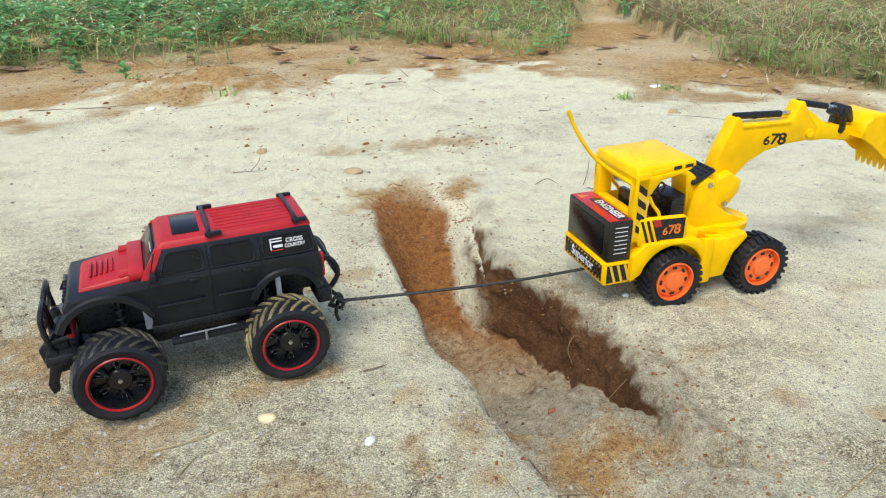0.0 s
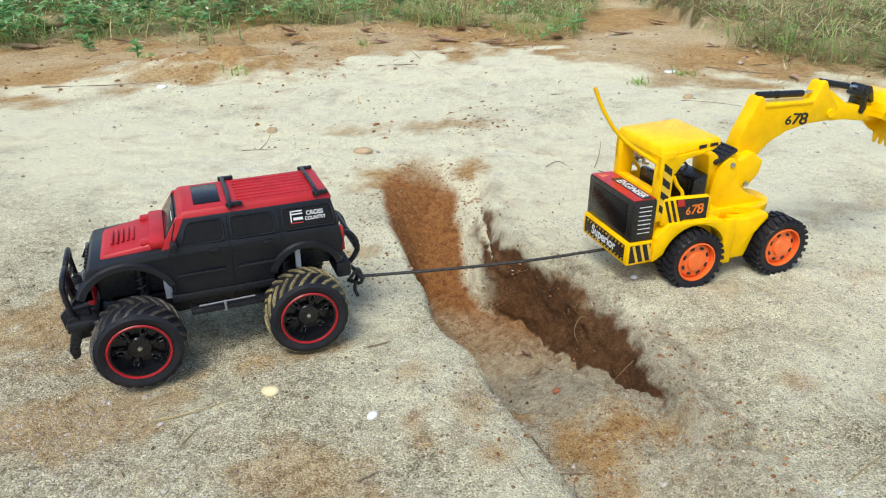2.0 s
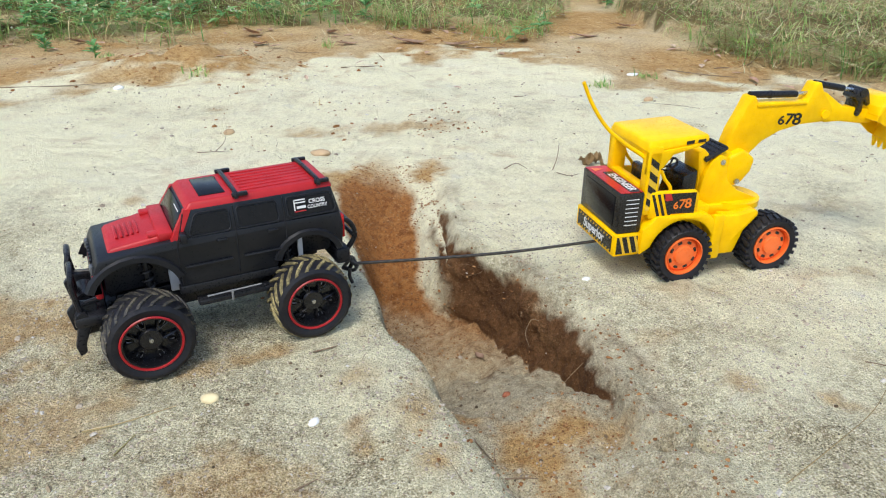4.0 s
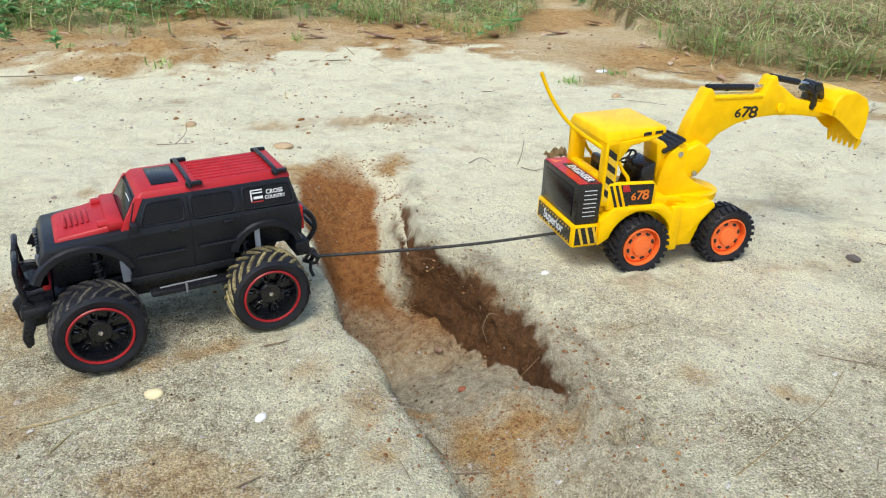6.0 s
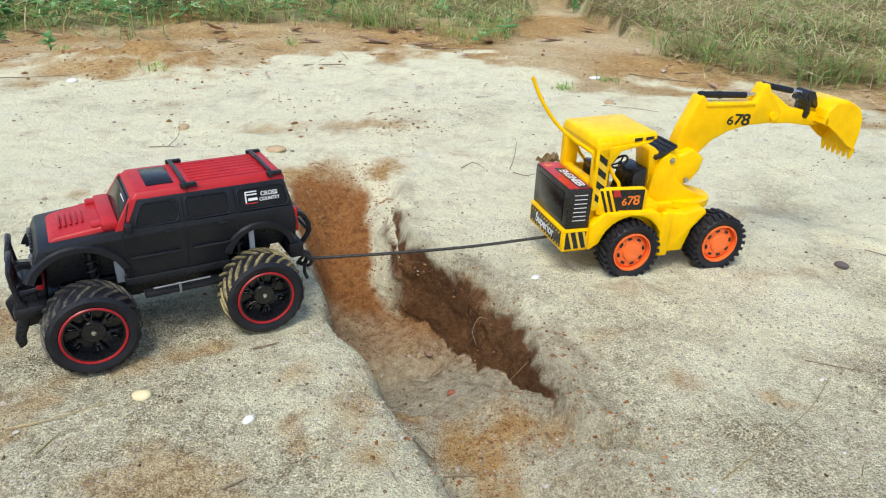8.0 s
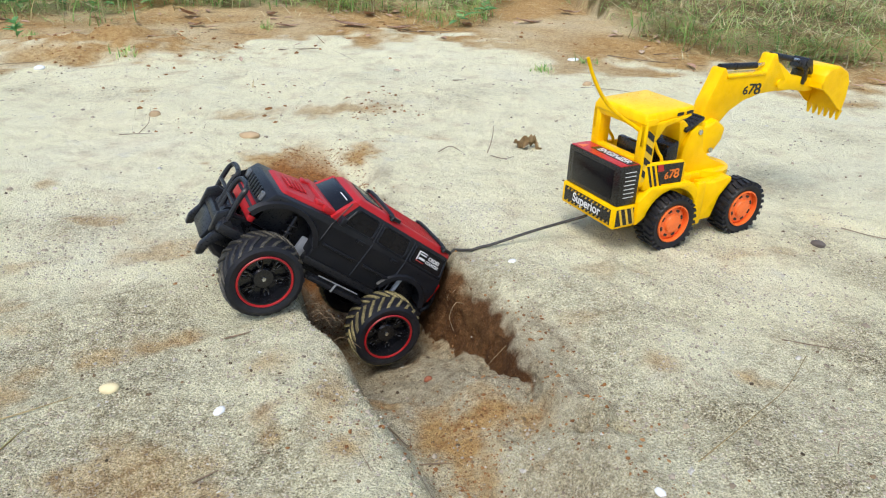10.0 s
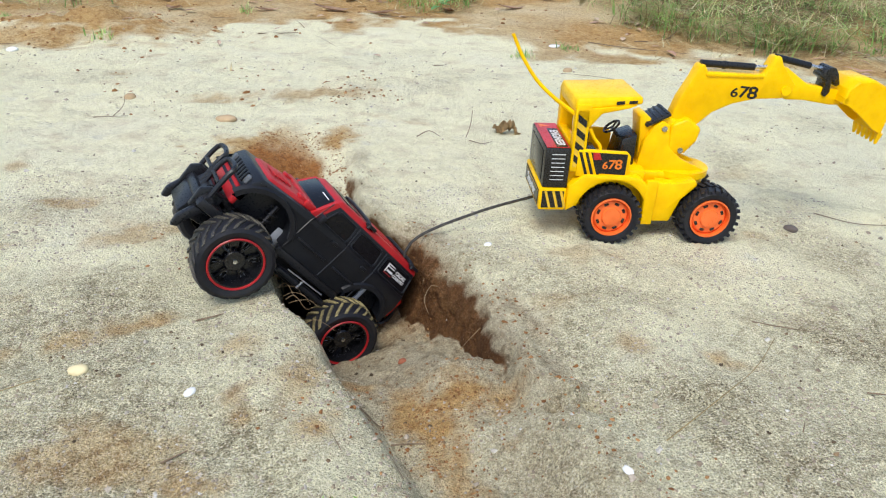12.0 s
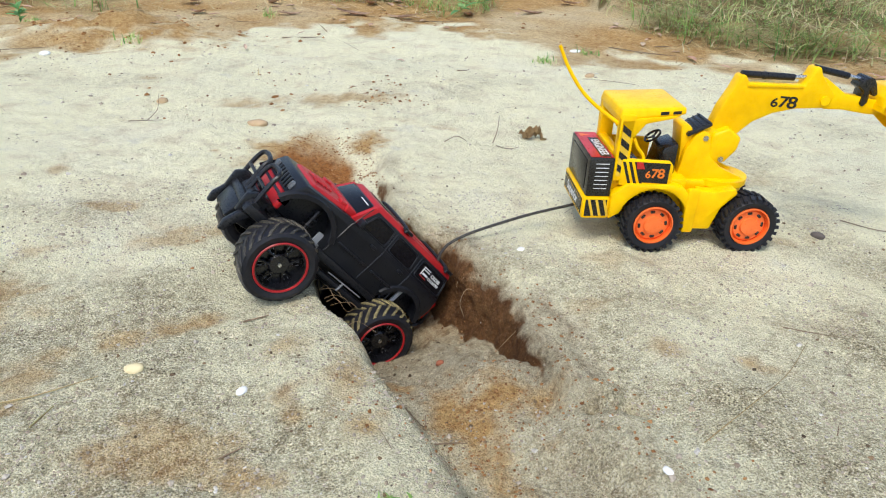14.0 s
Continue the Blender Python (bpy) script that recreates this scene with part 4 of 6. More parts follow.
def number(name, size, material, parent, at, label, squeeze):
    for text, k, dx, dy in (("6", 0.84, -0.72, -0.08), ("7", 1.05, -0.06, 0.0), ("8", 1.12, 0.62, 0.0)):
        words(name, text, size * k, material, parent, at @ Matrix.Translation((dx * size * squeeze * 0.8, dy * size, 0)), label, squeeze * 1.12)


def build_excavator():
    ex = tagged(new("toy_excavator"), "yellow plastic toy excavator with orange wheel rims", "toy excavator")
    ex.empty_display_size = 0.02
    # main hull
    hull = part("hull", B((-0.150, 0.050, -0.042, 0.042, 0.046, 0.088), (-0.150, -0.030, -0.050, 0.050, 0.080, 0.112), bev=0.004), YELLOW, ex, "glossy yellow plastic chassis")
    for s in (-1, 1):
        arc = [(-0.081 + 0.054 * math.cos(radians(a)), 0.046 + 0.054 * math.sin(radians(a))) for a in range(8, 173, 12)]
        up = [(-0.150, 0.050), (-0.150, 0.090), (-0.128, 0.108), (-0.060, 0.108), (-0.040, 0.104), (-0.022, 0.086), (-0.020, 0.034), (-0.026, 0.034)]
        part("rear_fender", prism(up + arc, s * 0.044, s * 0.068, 0.003), YELLOW, hull)
        part("step", B((-0.032, -0.014, s * 0.064 - 0.005, s * 0.064 + 0.005, 0.030, 0.102), bev=0.003), YELLOW, hull)
        ff = [(-0.014, 0.034), (0.014, 0.034), (0.026, 0.070), (0.048, 0.094), (0.044, 0.102), (0.012, 0.096), (-0.014, 0.098)]
        part("front_fender", prism(ff, s * 0.040, s * 0.064, 0.003), YELLOW, hull)
        part("side_panel", prism([(-0.140, 0.104), (-0.140, 0.146), (-0.066, 0.143), (-0.060, 0.136), (-0.060, 0.106)], s * 0.054, s * 0.062, 0.0022), YELLOW, hull)
    # rear bumper
    bump_ = part("rear_bumper", B((-0.191, -0.150, -0.064, 0.064, 0.050, 0.085), bev=0.0025), YELLOW, ex, "yellow rear bumper with hazard stripes")
    part("rear_plate", B((-0.1922, -0.1905, -0.056, 0.056, 0.0555, 0.0800)), STICKER, bump_, "black plate with hazard stripes")
    for k in range(12):
        y = 0.050 - 0.009 * k
        for z0, z1 in ((0.0755, 0.0795), (0.0558, 0.0595)):
            bm = bmesh.new()
            bm.faces.new([bm.verts.new(p) for p in ((-0.1926, y, z0), (-0.1926, y - 0.004, z0), (-0.1926, y - 0.0065, z1), (-0.1926, y - 0.0025, z1))])
            bmesh.ops.solidify(bm, geom=list(bm.faces), thickness=0.0004)
            part("hazard_stripe", bm, STICKER_YELLOW, bump_)
    words("plate_word", "Superior", 0.0205, WHITE, bump_, pose(-0.1928, 0.0, 0.0680, 90, 0, -90), "white printed word", 0.95)
    for s in (-1, 1):
        flat("side_plate", [(-0.187, 0.054), (-0.154, 0.055), (-0.154, 0.081), (-0.187, 0.081)], s * 0.0638, s, STICKER, bump_, 0.0008)
        for k in range(3):
            x = -0.184 + 0.0115 * k
            flat("hazard_stripe", [(x + 0.008, 0.0545), (x + 0.012, 0.0545), (x + 0.004, 0.0808), (x, 0.0808)], s * 0.0645, s, STICKER_YELLOW, bump_)
    # engine box
    box = part("engine_box", B((-0.188, -0.150, -0.0620, 0.0620, 0.085, 0.147), bev=0.0028), STICKER, ex, "shiny black engine cover box")
    part("box_recess", B((-0.1892, -0.1870, -0.048, 0.048, 0.093, 0.139), bev=0.0008), WINDOW, box)
    part("box_label", B((-0.186, -0.152, -0.059, 0.059, 0.1468, 0.1478)), STICKER_RED, box, "red warning label")
    part("label_band", B((-0.1715, -0.155, -0.058, 0.030, 0.1476, 0.1482)), STICKER, box)
    words("label_word", "ENGINEER", 0.0175, WHITE, box, pose(-0.1635, -0.016, 0.1484, 0, 0, -90), "white printed word", 0.88)
    bm = bmesh.new()
    bm.faces.new([bm.verts.new(p) for p in ((-0.181, 0.052, 0.1483), (-0.181, 0.036, 0.1483), (-0.164, 0.044, 0.1483))])
    part("warning_sign", bm, STICKER_ORANGE, box, "small orange warning triangle")
    for s in (-1, 1):
        for k in range(7):
            z = 0.098 + 0.0065 * k
            flat("vent_line", [(-0.178, z), (-0.158, z), (-0.158, z + 0.0011), (-0.178, z + 0.0011)], s * 0.0619, s, WHITE, box)
    # cab
    cab = part("cab_frame", B((-0.150, -0.128, -0.060, -0.042, 0.110, 0.212), (-0.150, -0.128, 0.042, 0.060, 0.110, 0.212), (-0.150, -0.136, -0.050, 0.050, 0.136, 0.152), (-0.150, -0.130, -0.050, 0.050, 0.196, 0.212), bev=0.0028), YELLOW, ex, "yellow open cab frame")
    roof = part("cab_roof", hull8([(-0.152, -0.060, 0.203), (-0.054, -0.056, 0.213), (-0.054, 0.056, 0.213), (-0.152, 0.060, 0.203)],
                                  [(-0.149, -0.055, 0.219), (-0.054, -0.053, 0.2235), (-0.054, 0.053, 0.2235), (-0.149, 0.055, 0.219)], 0.0035, 3), YELLOW, ex, "glossy yellow cab roof")
    for s in (-1, 1):
        part("roof_bracket", prism([(-0.150, 0.204), (-0.062, 0.213), (-0.074, 0.2075), (-0.112, 0.199), (-0.126, 0.180), (-0.150, 0.170)], s * 0.050, s * 0.060, 0.0018), YELLOW, cab)
        for x in (-0.094, -0.076):
            flat("roof_mark", [(x, 0.2120 + (x + 0.1) * 0.09), (x + 0.012, 0.2132 + (x + 0.1) * 0.09), (x + 0.012, 0.2182 + (x + 0.1) * 0.06), (x, 0.2172 + (x + 0.1) * 0.06)], s * 0.0592, s, STICKER, roof)
        flat("post_sticker", [(-0.146, 0.118), (-0.133, 0.118), (-0.133, 0.188), (-0.146, 0.196)], s * 0.0598, s, STICKER_YELLOW, cab, 0.0005)
        for k in range(4):
            z = 0.118 + 0.020 * k
            flat("hazard_stripe", [(-0.146, z + 0.010), (-0.133, z), (-0.133, z + 0.010), (-0.146, z + 0.020)], s * 0.0602, s, STICKER, cab)
        part("grab_rail", tube(curve_pts([(-0.126, s * 0.056, 0.176), (-0.118, s * 0.056, 0.162), (-0.108, s * 0.056, 0.150), (-0.106, s * 0.056, 0.138)], 5), 0.0026, 8), YELLOW, cab)
        flat("panel_sticker", [(-0.108, 0.110), (-0.066, 0.108), (-0.066, 0.140), (-0.118, 0.142)], s * 0.0618, s, STICKER, ex, 0.0007, "black number sticker")
        flat("panel_flash", [(-0.116, 0.131), (-0.104, 0.131), (-0.108, 0.1415), (-0.118, 0.1418)], s * 0.0624, s, STICKER_RED, ex)
        for k in range(3):
            x = -0.139 + 0.009 * k
            flat("panel_stripe", [(x + 0.012, 0.108), (x + 0.0165, 0.108), (x + 0.0045, 0.142), (x, 0.142)], s * 0.0618, s, STICKER, ex)
        number("panel_number", 0.0185, STICKER_ORANGE, ex, pose(-0.087, s * 0.0626, 0.1235, 90, 0, 0 if s < 0 else 180), "orange printed digit of the number 678", 1.0)
    # aerial
    part("aerial", tube(curve_pts([(-0.138, -0.047, 0.184), (-0.150, -0.044, 0.195), (-0.180, -0.036, 0.215), (-0.206, -0.030, 0.238), (-0.229, -0.028, 0.270), (-0.245, -0.028, 0.301)], 6), 0.0032, 8, None, 0.8), YELLOW, ex, "bent yellow plastic aerial")
    # inside the cab
    seat = part("seat", B((-0.124, -0.098, -0.026, 0.026, 0.110, 0.130), (-0.128, -0.116, -0.024, 0.024, 0.126, 0.166), bev=0.004), STICKER, ex, "black moulded seat")
    part("dashboard", hull8([(-0.074, -0.028, 0.110), (-0.044, -0.028, 0.110), (-0.044, 0.028, 0.110), (-0.074, 0.028, 0.110)], [(-0.066, -0.026, 0.152), (-0.044, -0.026, 0.160), (-0.044, 0.026, 0.160), (-0.066, 0.026, 0.152)], 0.003), STICKER, ex, "black dashboard block")
    sw = tube([(0.013 * math.cos(a), 0.013 * math.sin(a), 0) for a in np.linspace(0, 2 * math.pi, 25)[:-1]], 0.0019, 7, closed=True)
    for a in (0.5, 2.6, 4.7):
        tube([(0, 0, -0.002), (0.013 * math.cos(a), 0.013 * math.sin(a), 0)], 0.0015, 6, sw)
    tube([(0, 0, 0), (0, 0, -0.020)], 0.0026, 8, sw)
    part("steering_wheel", sw, STICKER, ex, "small black steering wheel", pose(-0.078, 0.0, 0.163, 0, -38, 0))
    # turret, boom base
    tur = part("turntable", B((-0.045, 0.035, -0.034, 0.034, 0.086, 0.104), bev=0.004), YELLOW, ex)
    dsk = bmesh.new()
    bmesh.ops.create_cone(dsk, cap_ends=True, segments=40, radius1=0.046, radius2=0.046, depth=0.010, matrix=pose(0.036, 0, 0.100))
    part("turn_disc", dsk, YELLOW, tur)
    ring = bmesh.new()
    bmesh.ops.create_cone(ring, cap_ends=True, segments=40, radius1=0.041, radius2=0.041, depth=0.010, matrix=pose(0.036, 0, 0.091))
    part("turn_ring", ring, YELLOW, tur)
    for s in (-1, 1):
        cheek = [(-0.040, 0.100), (-0.034, 0.150), (-0.022, 0.172), (-0.010, 0.181), (0.002, 0.176), (0.008, 0.140), (0.030, 0.122), (0.070, 0.105), (0.060, 0.098)]
        part("boom_cheek", prism(cheek, s * 0.018, s * 0.028, 0.0022), YELLOW, tur)
        for x, z in ((-0.006, 0.170), (0.024, 0.137)):
            part("screw", disc(0.0042, s * 0.0275, s * 0.0300, 14, None, x, z), STEEL, tur, "bright screw head")
    part("boom_foot", prism([(-0.036, 0.104), (-0.040, 0.160), (-0.044, 0.186), (-0.034, 0.190), (-0.018, 0.176), (-0.004, 0.186), (0.022, 0.178), (0.038, 0.164), (0.026, 0.140), (0.014, 0.124), (0.016, 0.104)], -0.020, 0.020, 0.003), YELLOW, tur)
    part("boom_boss", prism([(0.002, 0.140), (0.006, 0.176), (0.030, 0.186), (0.052, 0.170), (0.048, 0.150), (0.032, 0.130), (0.012, 0.128)], -0.027, 0.027, 0.005, 3), YELLOW, tur)
    pad = part("boom_pad", B((-0.020, 0.020, -0.026, 0.026, -0.003, 0.003), bev=0.002), STICKER, ex, "black ridged pad", pose(-0.016, 0, 0.182, 0, -28, 0))
    for k in range(5):
        part("pad_rib", B((-0.016 + 0.008 * k - 0.001, -0.016 + 0.008 * k + 0.001, -0.025, 0.025, 0.003, 0.0042)), STICKER, pad)
    boom = [(0.006, 0.180), (0.015, 0.212), (0.029, 0.242), (0.036, 0.261), (0.043, 0.263), (0.050, 0.252), (0.120, 0.250), (0.136, 0.250), (0.146, 0.276), (0.154, 0.278), (0.160, 0.266), (0.186, 0.236), (0.182, 0.220), (0.170, 0.216), (0.130, 0.214), (0.096, 0.206), (0.068, 0.192), (0.052, 0.176), (0.036, 0.160), (0.018, 0.162)]
    bo = part("boom", prism(boom, -0.0125, 0.0125, 0.0024), YELLOW, ex, "curved yellow boom with a black number")
    part("boom_edge", prism([(0.046, 0.2505), (0.134, 0.2505), (0.134, 0.246), (0.048, 0.246)], -0.0145, 0.0145, 0.001), YELLOW, bo)
    for s in (-1, 1):
        number("boom_number", 0.0225, STICKER, bo, pose(0.110, s * 0.0128, 0.2235, 90, -4 * s, 0 if s < 0 else 180), "black printed digit of the number 678", 1.15)
        part("boom_pin", disc(0.007, s * 0.012, s * 0.0155, 18, None, 0.172, 0.228), YELLOW, bo)
    cyl = part("boom_ram", tube([(0.040, 0, 0.2625), (0.122, 0, 0.2590)], 0.0052, 14), FRAME_BLACK, ex, "black hydraulic ram")
    part("ram_collar", tube([(0.074, 0, 0.2608), (0.078, 0, 0.2607)], 0.0060, 14), FRAME_BLACK, cyl)
    part("ram_rod", tube([(0.120, 0, 0.2591), (0.142, 0, 0.2600)], 0.0030, 10), STEEL, cyl, "bright steel rod")
    arm = [(0.160, 0.262), (0.168, 0.262), (0.205, 0.238), (0.248, 0.232), (0.276, 0.228), (0.280, 0.216), (0.262, 0.208), (0.246, 0.208), (0.205, 0.214), (0.176, 0.214), (0.166, 0.228)]
    ar = part("dipper_arm", prism(arm, -0.0105, 0.0105, 0.0022), YELLOW, ex, "yellow dipper arm")
    ram2 = part("bucket_ram", tube([(0.150, 0, 0.2745), (0.206, 0, 0.2635)], 0.0050, 14), FRAME_BLACK, ex, "black hydraulic ram")
    part("ram_rod", tube([(0.204, 0, 0.2640), (0.228, 0, 0.2590)], 0.0030, 10), STEEL, ram2, "bright steel rod")
    link = part("linkage", prism([(0.224, 0.262), (0.240, 0.264), (0.246, 0.256), (0.252, 0.240), (0.247, 0.236), (0.238, 0.246), (0.240, 0.228), (0.234, 0.220), (0.228, 0.224), (0.230, 0.244), (0.220, 0.250)], -0.014, 0.014, 0.002), STICKER, ex, "black bucket linkage")
    part("link_boss", disc(0.007, -0.0155, 0.0155, 16, None, 0.234, 0.258), STICKER, link)
    # bucket: an open shell of curved plates with teeth
    back = [(0.252, 0.216), (0.256, 0.238), (0.272, 0.250), (0.300, 0.252), (0.330, 0.240), (0.342, 0.222), (0.344, 0.196), (0.340, 0.170)]
    tuck = lambda pts: [(0.252 + (x - 0.252) * 0.84, z) for x, z in pts]
    inner = [(0.335, 0.171), (0.338, 0.196), (0.336, 0.219), (0.326, 0.235), (0.299, 0.2465), (0.274, 0.2445), (0.261, 0.235), (0.258, 0.217)]
    bu = part("bucket", prism(tuck(back + inner), -0.033, 0.033, 0.0012, 1), YELLOW, ex, "yellow toothed digging bucket")
    for s in (-1, 1):
        part("bucket_side", prism(tuck([(0.254, 0.218), (0.258, 0.237), (0.273, 0.248), (0.300, 0.250), (0.328, 0.238), (0.340, 0.221), (0.341, 0.196), (0.337, 0.172), (0.322, 0.178), (0.285, 0.202)]), s * 0.031, s * 0.034, 0.0008, 1), YELLOW, bu)
    part("bucket_lip", hull8([(0.254, -0.034, 0.216), (0.260, -0.034, 0.214), (0.260, 0.034, 0.214), (0.254, 0.034, 0.216)], [(0.253, -0.034, 0.226), (0.259, -0.034, 0.226), (0.259, 0.034, 0.226), (0.253, 0.034, 0.226)]), YELLOW, bu)
    for k in range(6):
        y = -0.029 + 0.0116 * k
        part("bucket_tooth", hull8([(0.330, y - 0.0038, 0.172), (0.321, y - 0.0038, 0.172), (0.321, y + 0.0038, 0.172), (0.330, y + 0.0038, 0.172)], [(0.326, y - 0.0012, 0.155), (0.323, y - 0.0012, 0.155), (0.323, y + 0.0012, 0.155), (0.326, y + 0.0012, 0.155)]), YELLOW, bu)
    for x in (-0.081, 0.071):
        part("axle", tube([(x, -0.05, 0.046), (x, 0.05, 0.046)], 0.006, 10), STICKER, ex)
    wheels = [digger_wheel(ex, x, s * 0.060, s) for x in (-0.081, 0.071) for s in (-1, 1)]
    return ex, wheels


digger, digger_wheels = build_excavator()


# ---- tow cable: short stiff pieces ----
CABLE_PIECES, CABLE_LENGTH = 26, 0.39


def build_cable():
    rope = tagged(new("tow_cable"), "thin black tow cable between truck and excavator", "cable")
    rope.empty_display_size = 0.02
    half = CABLE_LENGTH / CABLE_PIECES / 2
    first = part("cable_piece", tube([(-half * 1.12, 0, 0), (-half, 0, 0), (half, 0, 0), (half * 1.12, 0, 0)], 0.0023, 8), ROPE, rope)
    return rope, [first] + [same_part("cable_piece", first, rope, Matrix()) for _ in range(CABLE_PIECES - 1)]


cable, cable_pieces = build_cable()


# ---- small things on the ground ----
rng = np.random.default_rng(7)


def on_ground(x, y):
    return float(ground_z(x, y))


def raw_mesh(name, verts, faces, material):
    me = bpy.data.meshes.new(name)
    me.from_pydata([tuple(v) for v in verts], [], [tuple(f) for f in faces])
    me.materials.append(material)
    me.update()
    return me


def blades(name, xy, length, width, lean, material, label, flat_part=0.0, segs=3, high=1.0):
    """A mat of narrow bent blades standing at the points xy."""
    n = len(xy)
    z = ground_z(xy[:, 0], xy[:, 1])
    a = rng.uniform(0, 2 * np.pi, n)
    L = length * rng.uniform(0.45, 1.25, n)
    w = width * rng.uniform(0.6, 1.3, n)
    bend = lean * rng.uniform(0.3, 1.6, n)
    low = rng.uniform(0, 1, n) < flat_part
    bend[low] = rng.uniform(1.25, 1.5, low.sum())
    d = np.stack([np.cos(a), np.sin(a)], 1)
    side = np.stack([-np.sin(a), np.cos(a)], 1)
    rows = []
    p = np.concatenate([xy, (z + np.where(low, rng.uniform(0.003, 0.09, n) * high, -0.004))[:, None]], 1)
    ang = np.where(low, bend, bend * 0.25)
    for k in range(segs + 1):
        hw = w * (1 - 0.9 * (k / segs) ** 1.5) / 2
        off = np.concatenate([side * hw[:, None], np.zeros((n, 1))], 1)
        rows += [p - off, p + off]
        step = np.stack([d[:, 0] * np.sin(ang), d[:, 1] * np.sin(ang), np.cos(ang)], 1) * (L / segs)[:, None]
        p = p + step
        ang = ang + bend / segs * np.where(low, 0.15, 1.0)
    v = np.stack(rows, 1).reshape(-1, 3)
    m = 2 * (segs + 1)
    base = (np.arange(n) * m)[:, None]
    f = np.concatenate([base + np.array([[2 * k, 2 * k + 1, 2 * k + 3, 2 * k + 2]]) for k in range(segs)], 0)
    return tagged(new(name, raw_mesh(name, v, f, material)), label, "grass", kind="stuff")


def scatter(n, x0, x1, y0, y1, keep):
    x, y = rng.uniform(x0, x1, n), y0 + (y1 - y0) * rng.uniform(0, 1, n) ** 1.7
    ok = keep(x, y) > rng.uniform(0, 1, n)
    return np.stack([x[ok], y[ok]], 1)


def turf_depth(x, y):
    return y - np.interp(x, TURF_X, TURF_Y) + 0.20 * fbm(x, y, 0.35, 3, 7)


def clump(x, y, s=0.28, seed=3):
    return np.clip(0.72 + 0.8 * fbm(x, y, s, 2, seed), 0.2, 1)


left_green = lambda x, y: (turf_depth(x, y) > 0) * clump(x, y) * np.clip(1.0 - 0.55 * smooth01((x - 0.2) / 0.5), 0, 1)
right_dry = lambda x, y: (turf_depth(x, y) > 0) * np.clip(0.55 + 1.1 * fbm(x, y, 0.28, 2, 9), 0.06, 1) * np.clip(0.40 + 0.7 * smooth01((x - 0.3) / 0.4), 0, 1)
blades("green_grass", scatter(95000, -5.2, 3.6, 2.3, 6.2, left_green), 0.105, 0.0046, 2.3, GREEN, "tangled green grass at the edge of the sand", 0.62)
blades("dry_grass", scatter(80000, -5.0, 4.2, 2.1, 6.2, right_dry), 0.20, 0.0040, 1.6, STRAW, "dry yellow straw and cut grass on the bank", 0.93, 3, 1.3)
fringe = lambda x, y: (turf_depth(x, y) < 0.1) * np.exp(np.minimum(0, turf_depth(x, y)) / 0.20) * clump(x, y, 0.2, 15)
blades("dry_litter", scatter(30000, -3.5, 2.6, 1.7, 4.2, fringe), 0.10, 0.0034, 0.4, STRAW, "scattered dry straw on red soil", 1.0, 3, 0.1)
mat_edge = lambda x, y: np.exp(-((turf_depth(x, y) - 0.05) / 0.13) ** 2) * np.clip(0.45 + 1.2 * fbm(x, y, 0.3, 2, 19), 0, 1)
blades("grass_mat", scatter(26000, -2.6, 1.9, 2.1, 4.2, mat_edge), 0.17, 0.0046, 1.2, GREEN, "yellow-green grass lying over the edge of the soil", 0.75, 4, 0.9)
blades("straw_mat", scatter(24000, -2.6, 1.9, 2.1, 4.2, mat_edge), 0.19, 0.0040, 1.2, STRAW, "dry straw lying over the edge of the soil", 0.85, 4, 0.9)
stray = lambda x, y: np.clip(-0.1 + 0.9 * fbm(x, y, 0.4, 2, 63), 0.05, 1)
blades("straw_bits", scatter(900, -1.4, 1.3, 0.4, 2.6, stray), 0.028, 0.0011, 0.3, TWIG, "tiny bits of straw and bark on the sand", 1.0, 3, 0.02)
sprigs = np.array([(0.36, 2.31), (0.52, 2.44), (-0.70, 2.92), (-1.45, 2.55), (-0.95, 2.2), (0.90, 2.86)])
pts = np.concatenate([c + rng.normal(0, 0.018 if i != 5 else 0.05, (34, 2)) for i, c in enumerate(sprigs)])
blades("grass_sprigs", pts, 0.034, 0.0050, 1.3, GREEN, "small green sprigs growing in the sand")
blades("grass_sprigs", np.array([(0.02, 0.40)]) + rng.normal(0, 0.006, (26, 2)), 0.018, 0.005, 0.9, GREEN, "tiny green seedling in the sand")


def leaf_faces(verts, faces, p, d, up, L, W, fold=0.25):
    """A pointed leaf of six triangles."""
    s = d.cross(up).normalized()
    n = s.cross(d).normalized()
    i = len(verts)
    verts += [p, p + d * L * 0.35 + s * W / 2 + n * W * fold, p + d * L * 0.35 - s * W / 2 + n * W * fold, p + d * L * 0.72 + s * W * 0.36 + n * W * fold * 0.6, p + d * L * 0.72 - s * W * 0.36 + n * W * fold * 0.6, p + d * L - n * W * 0.15, p + d * L * 0.38 - n * W * 0.02, p + d * L * 0.74 - n * W * 0.05]
    faces += [(i, i + 1, i + 6), (i, i + 6, i + 2), (i + 1, i + 3, i + 7, i + 6), (i + 6, i + 7, i + 4, i + 2), (i + 3, i + 5, i + 7), (i + 7, i + 5, i + 4)]


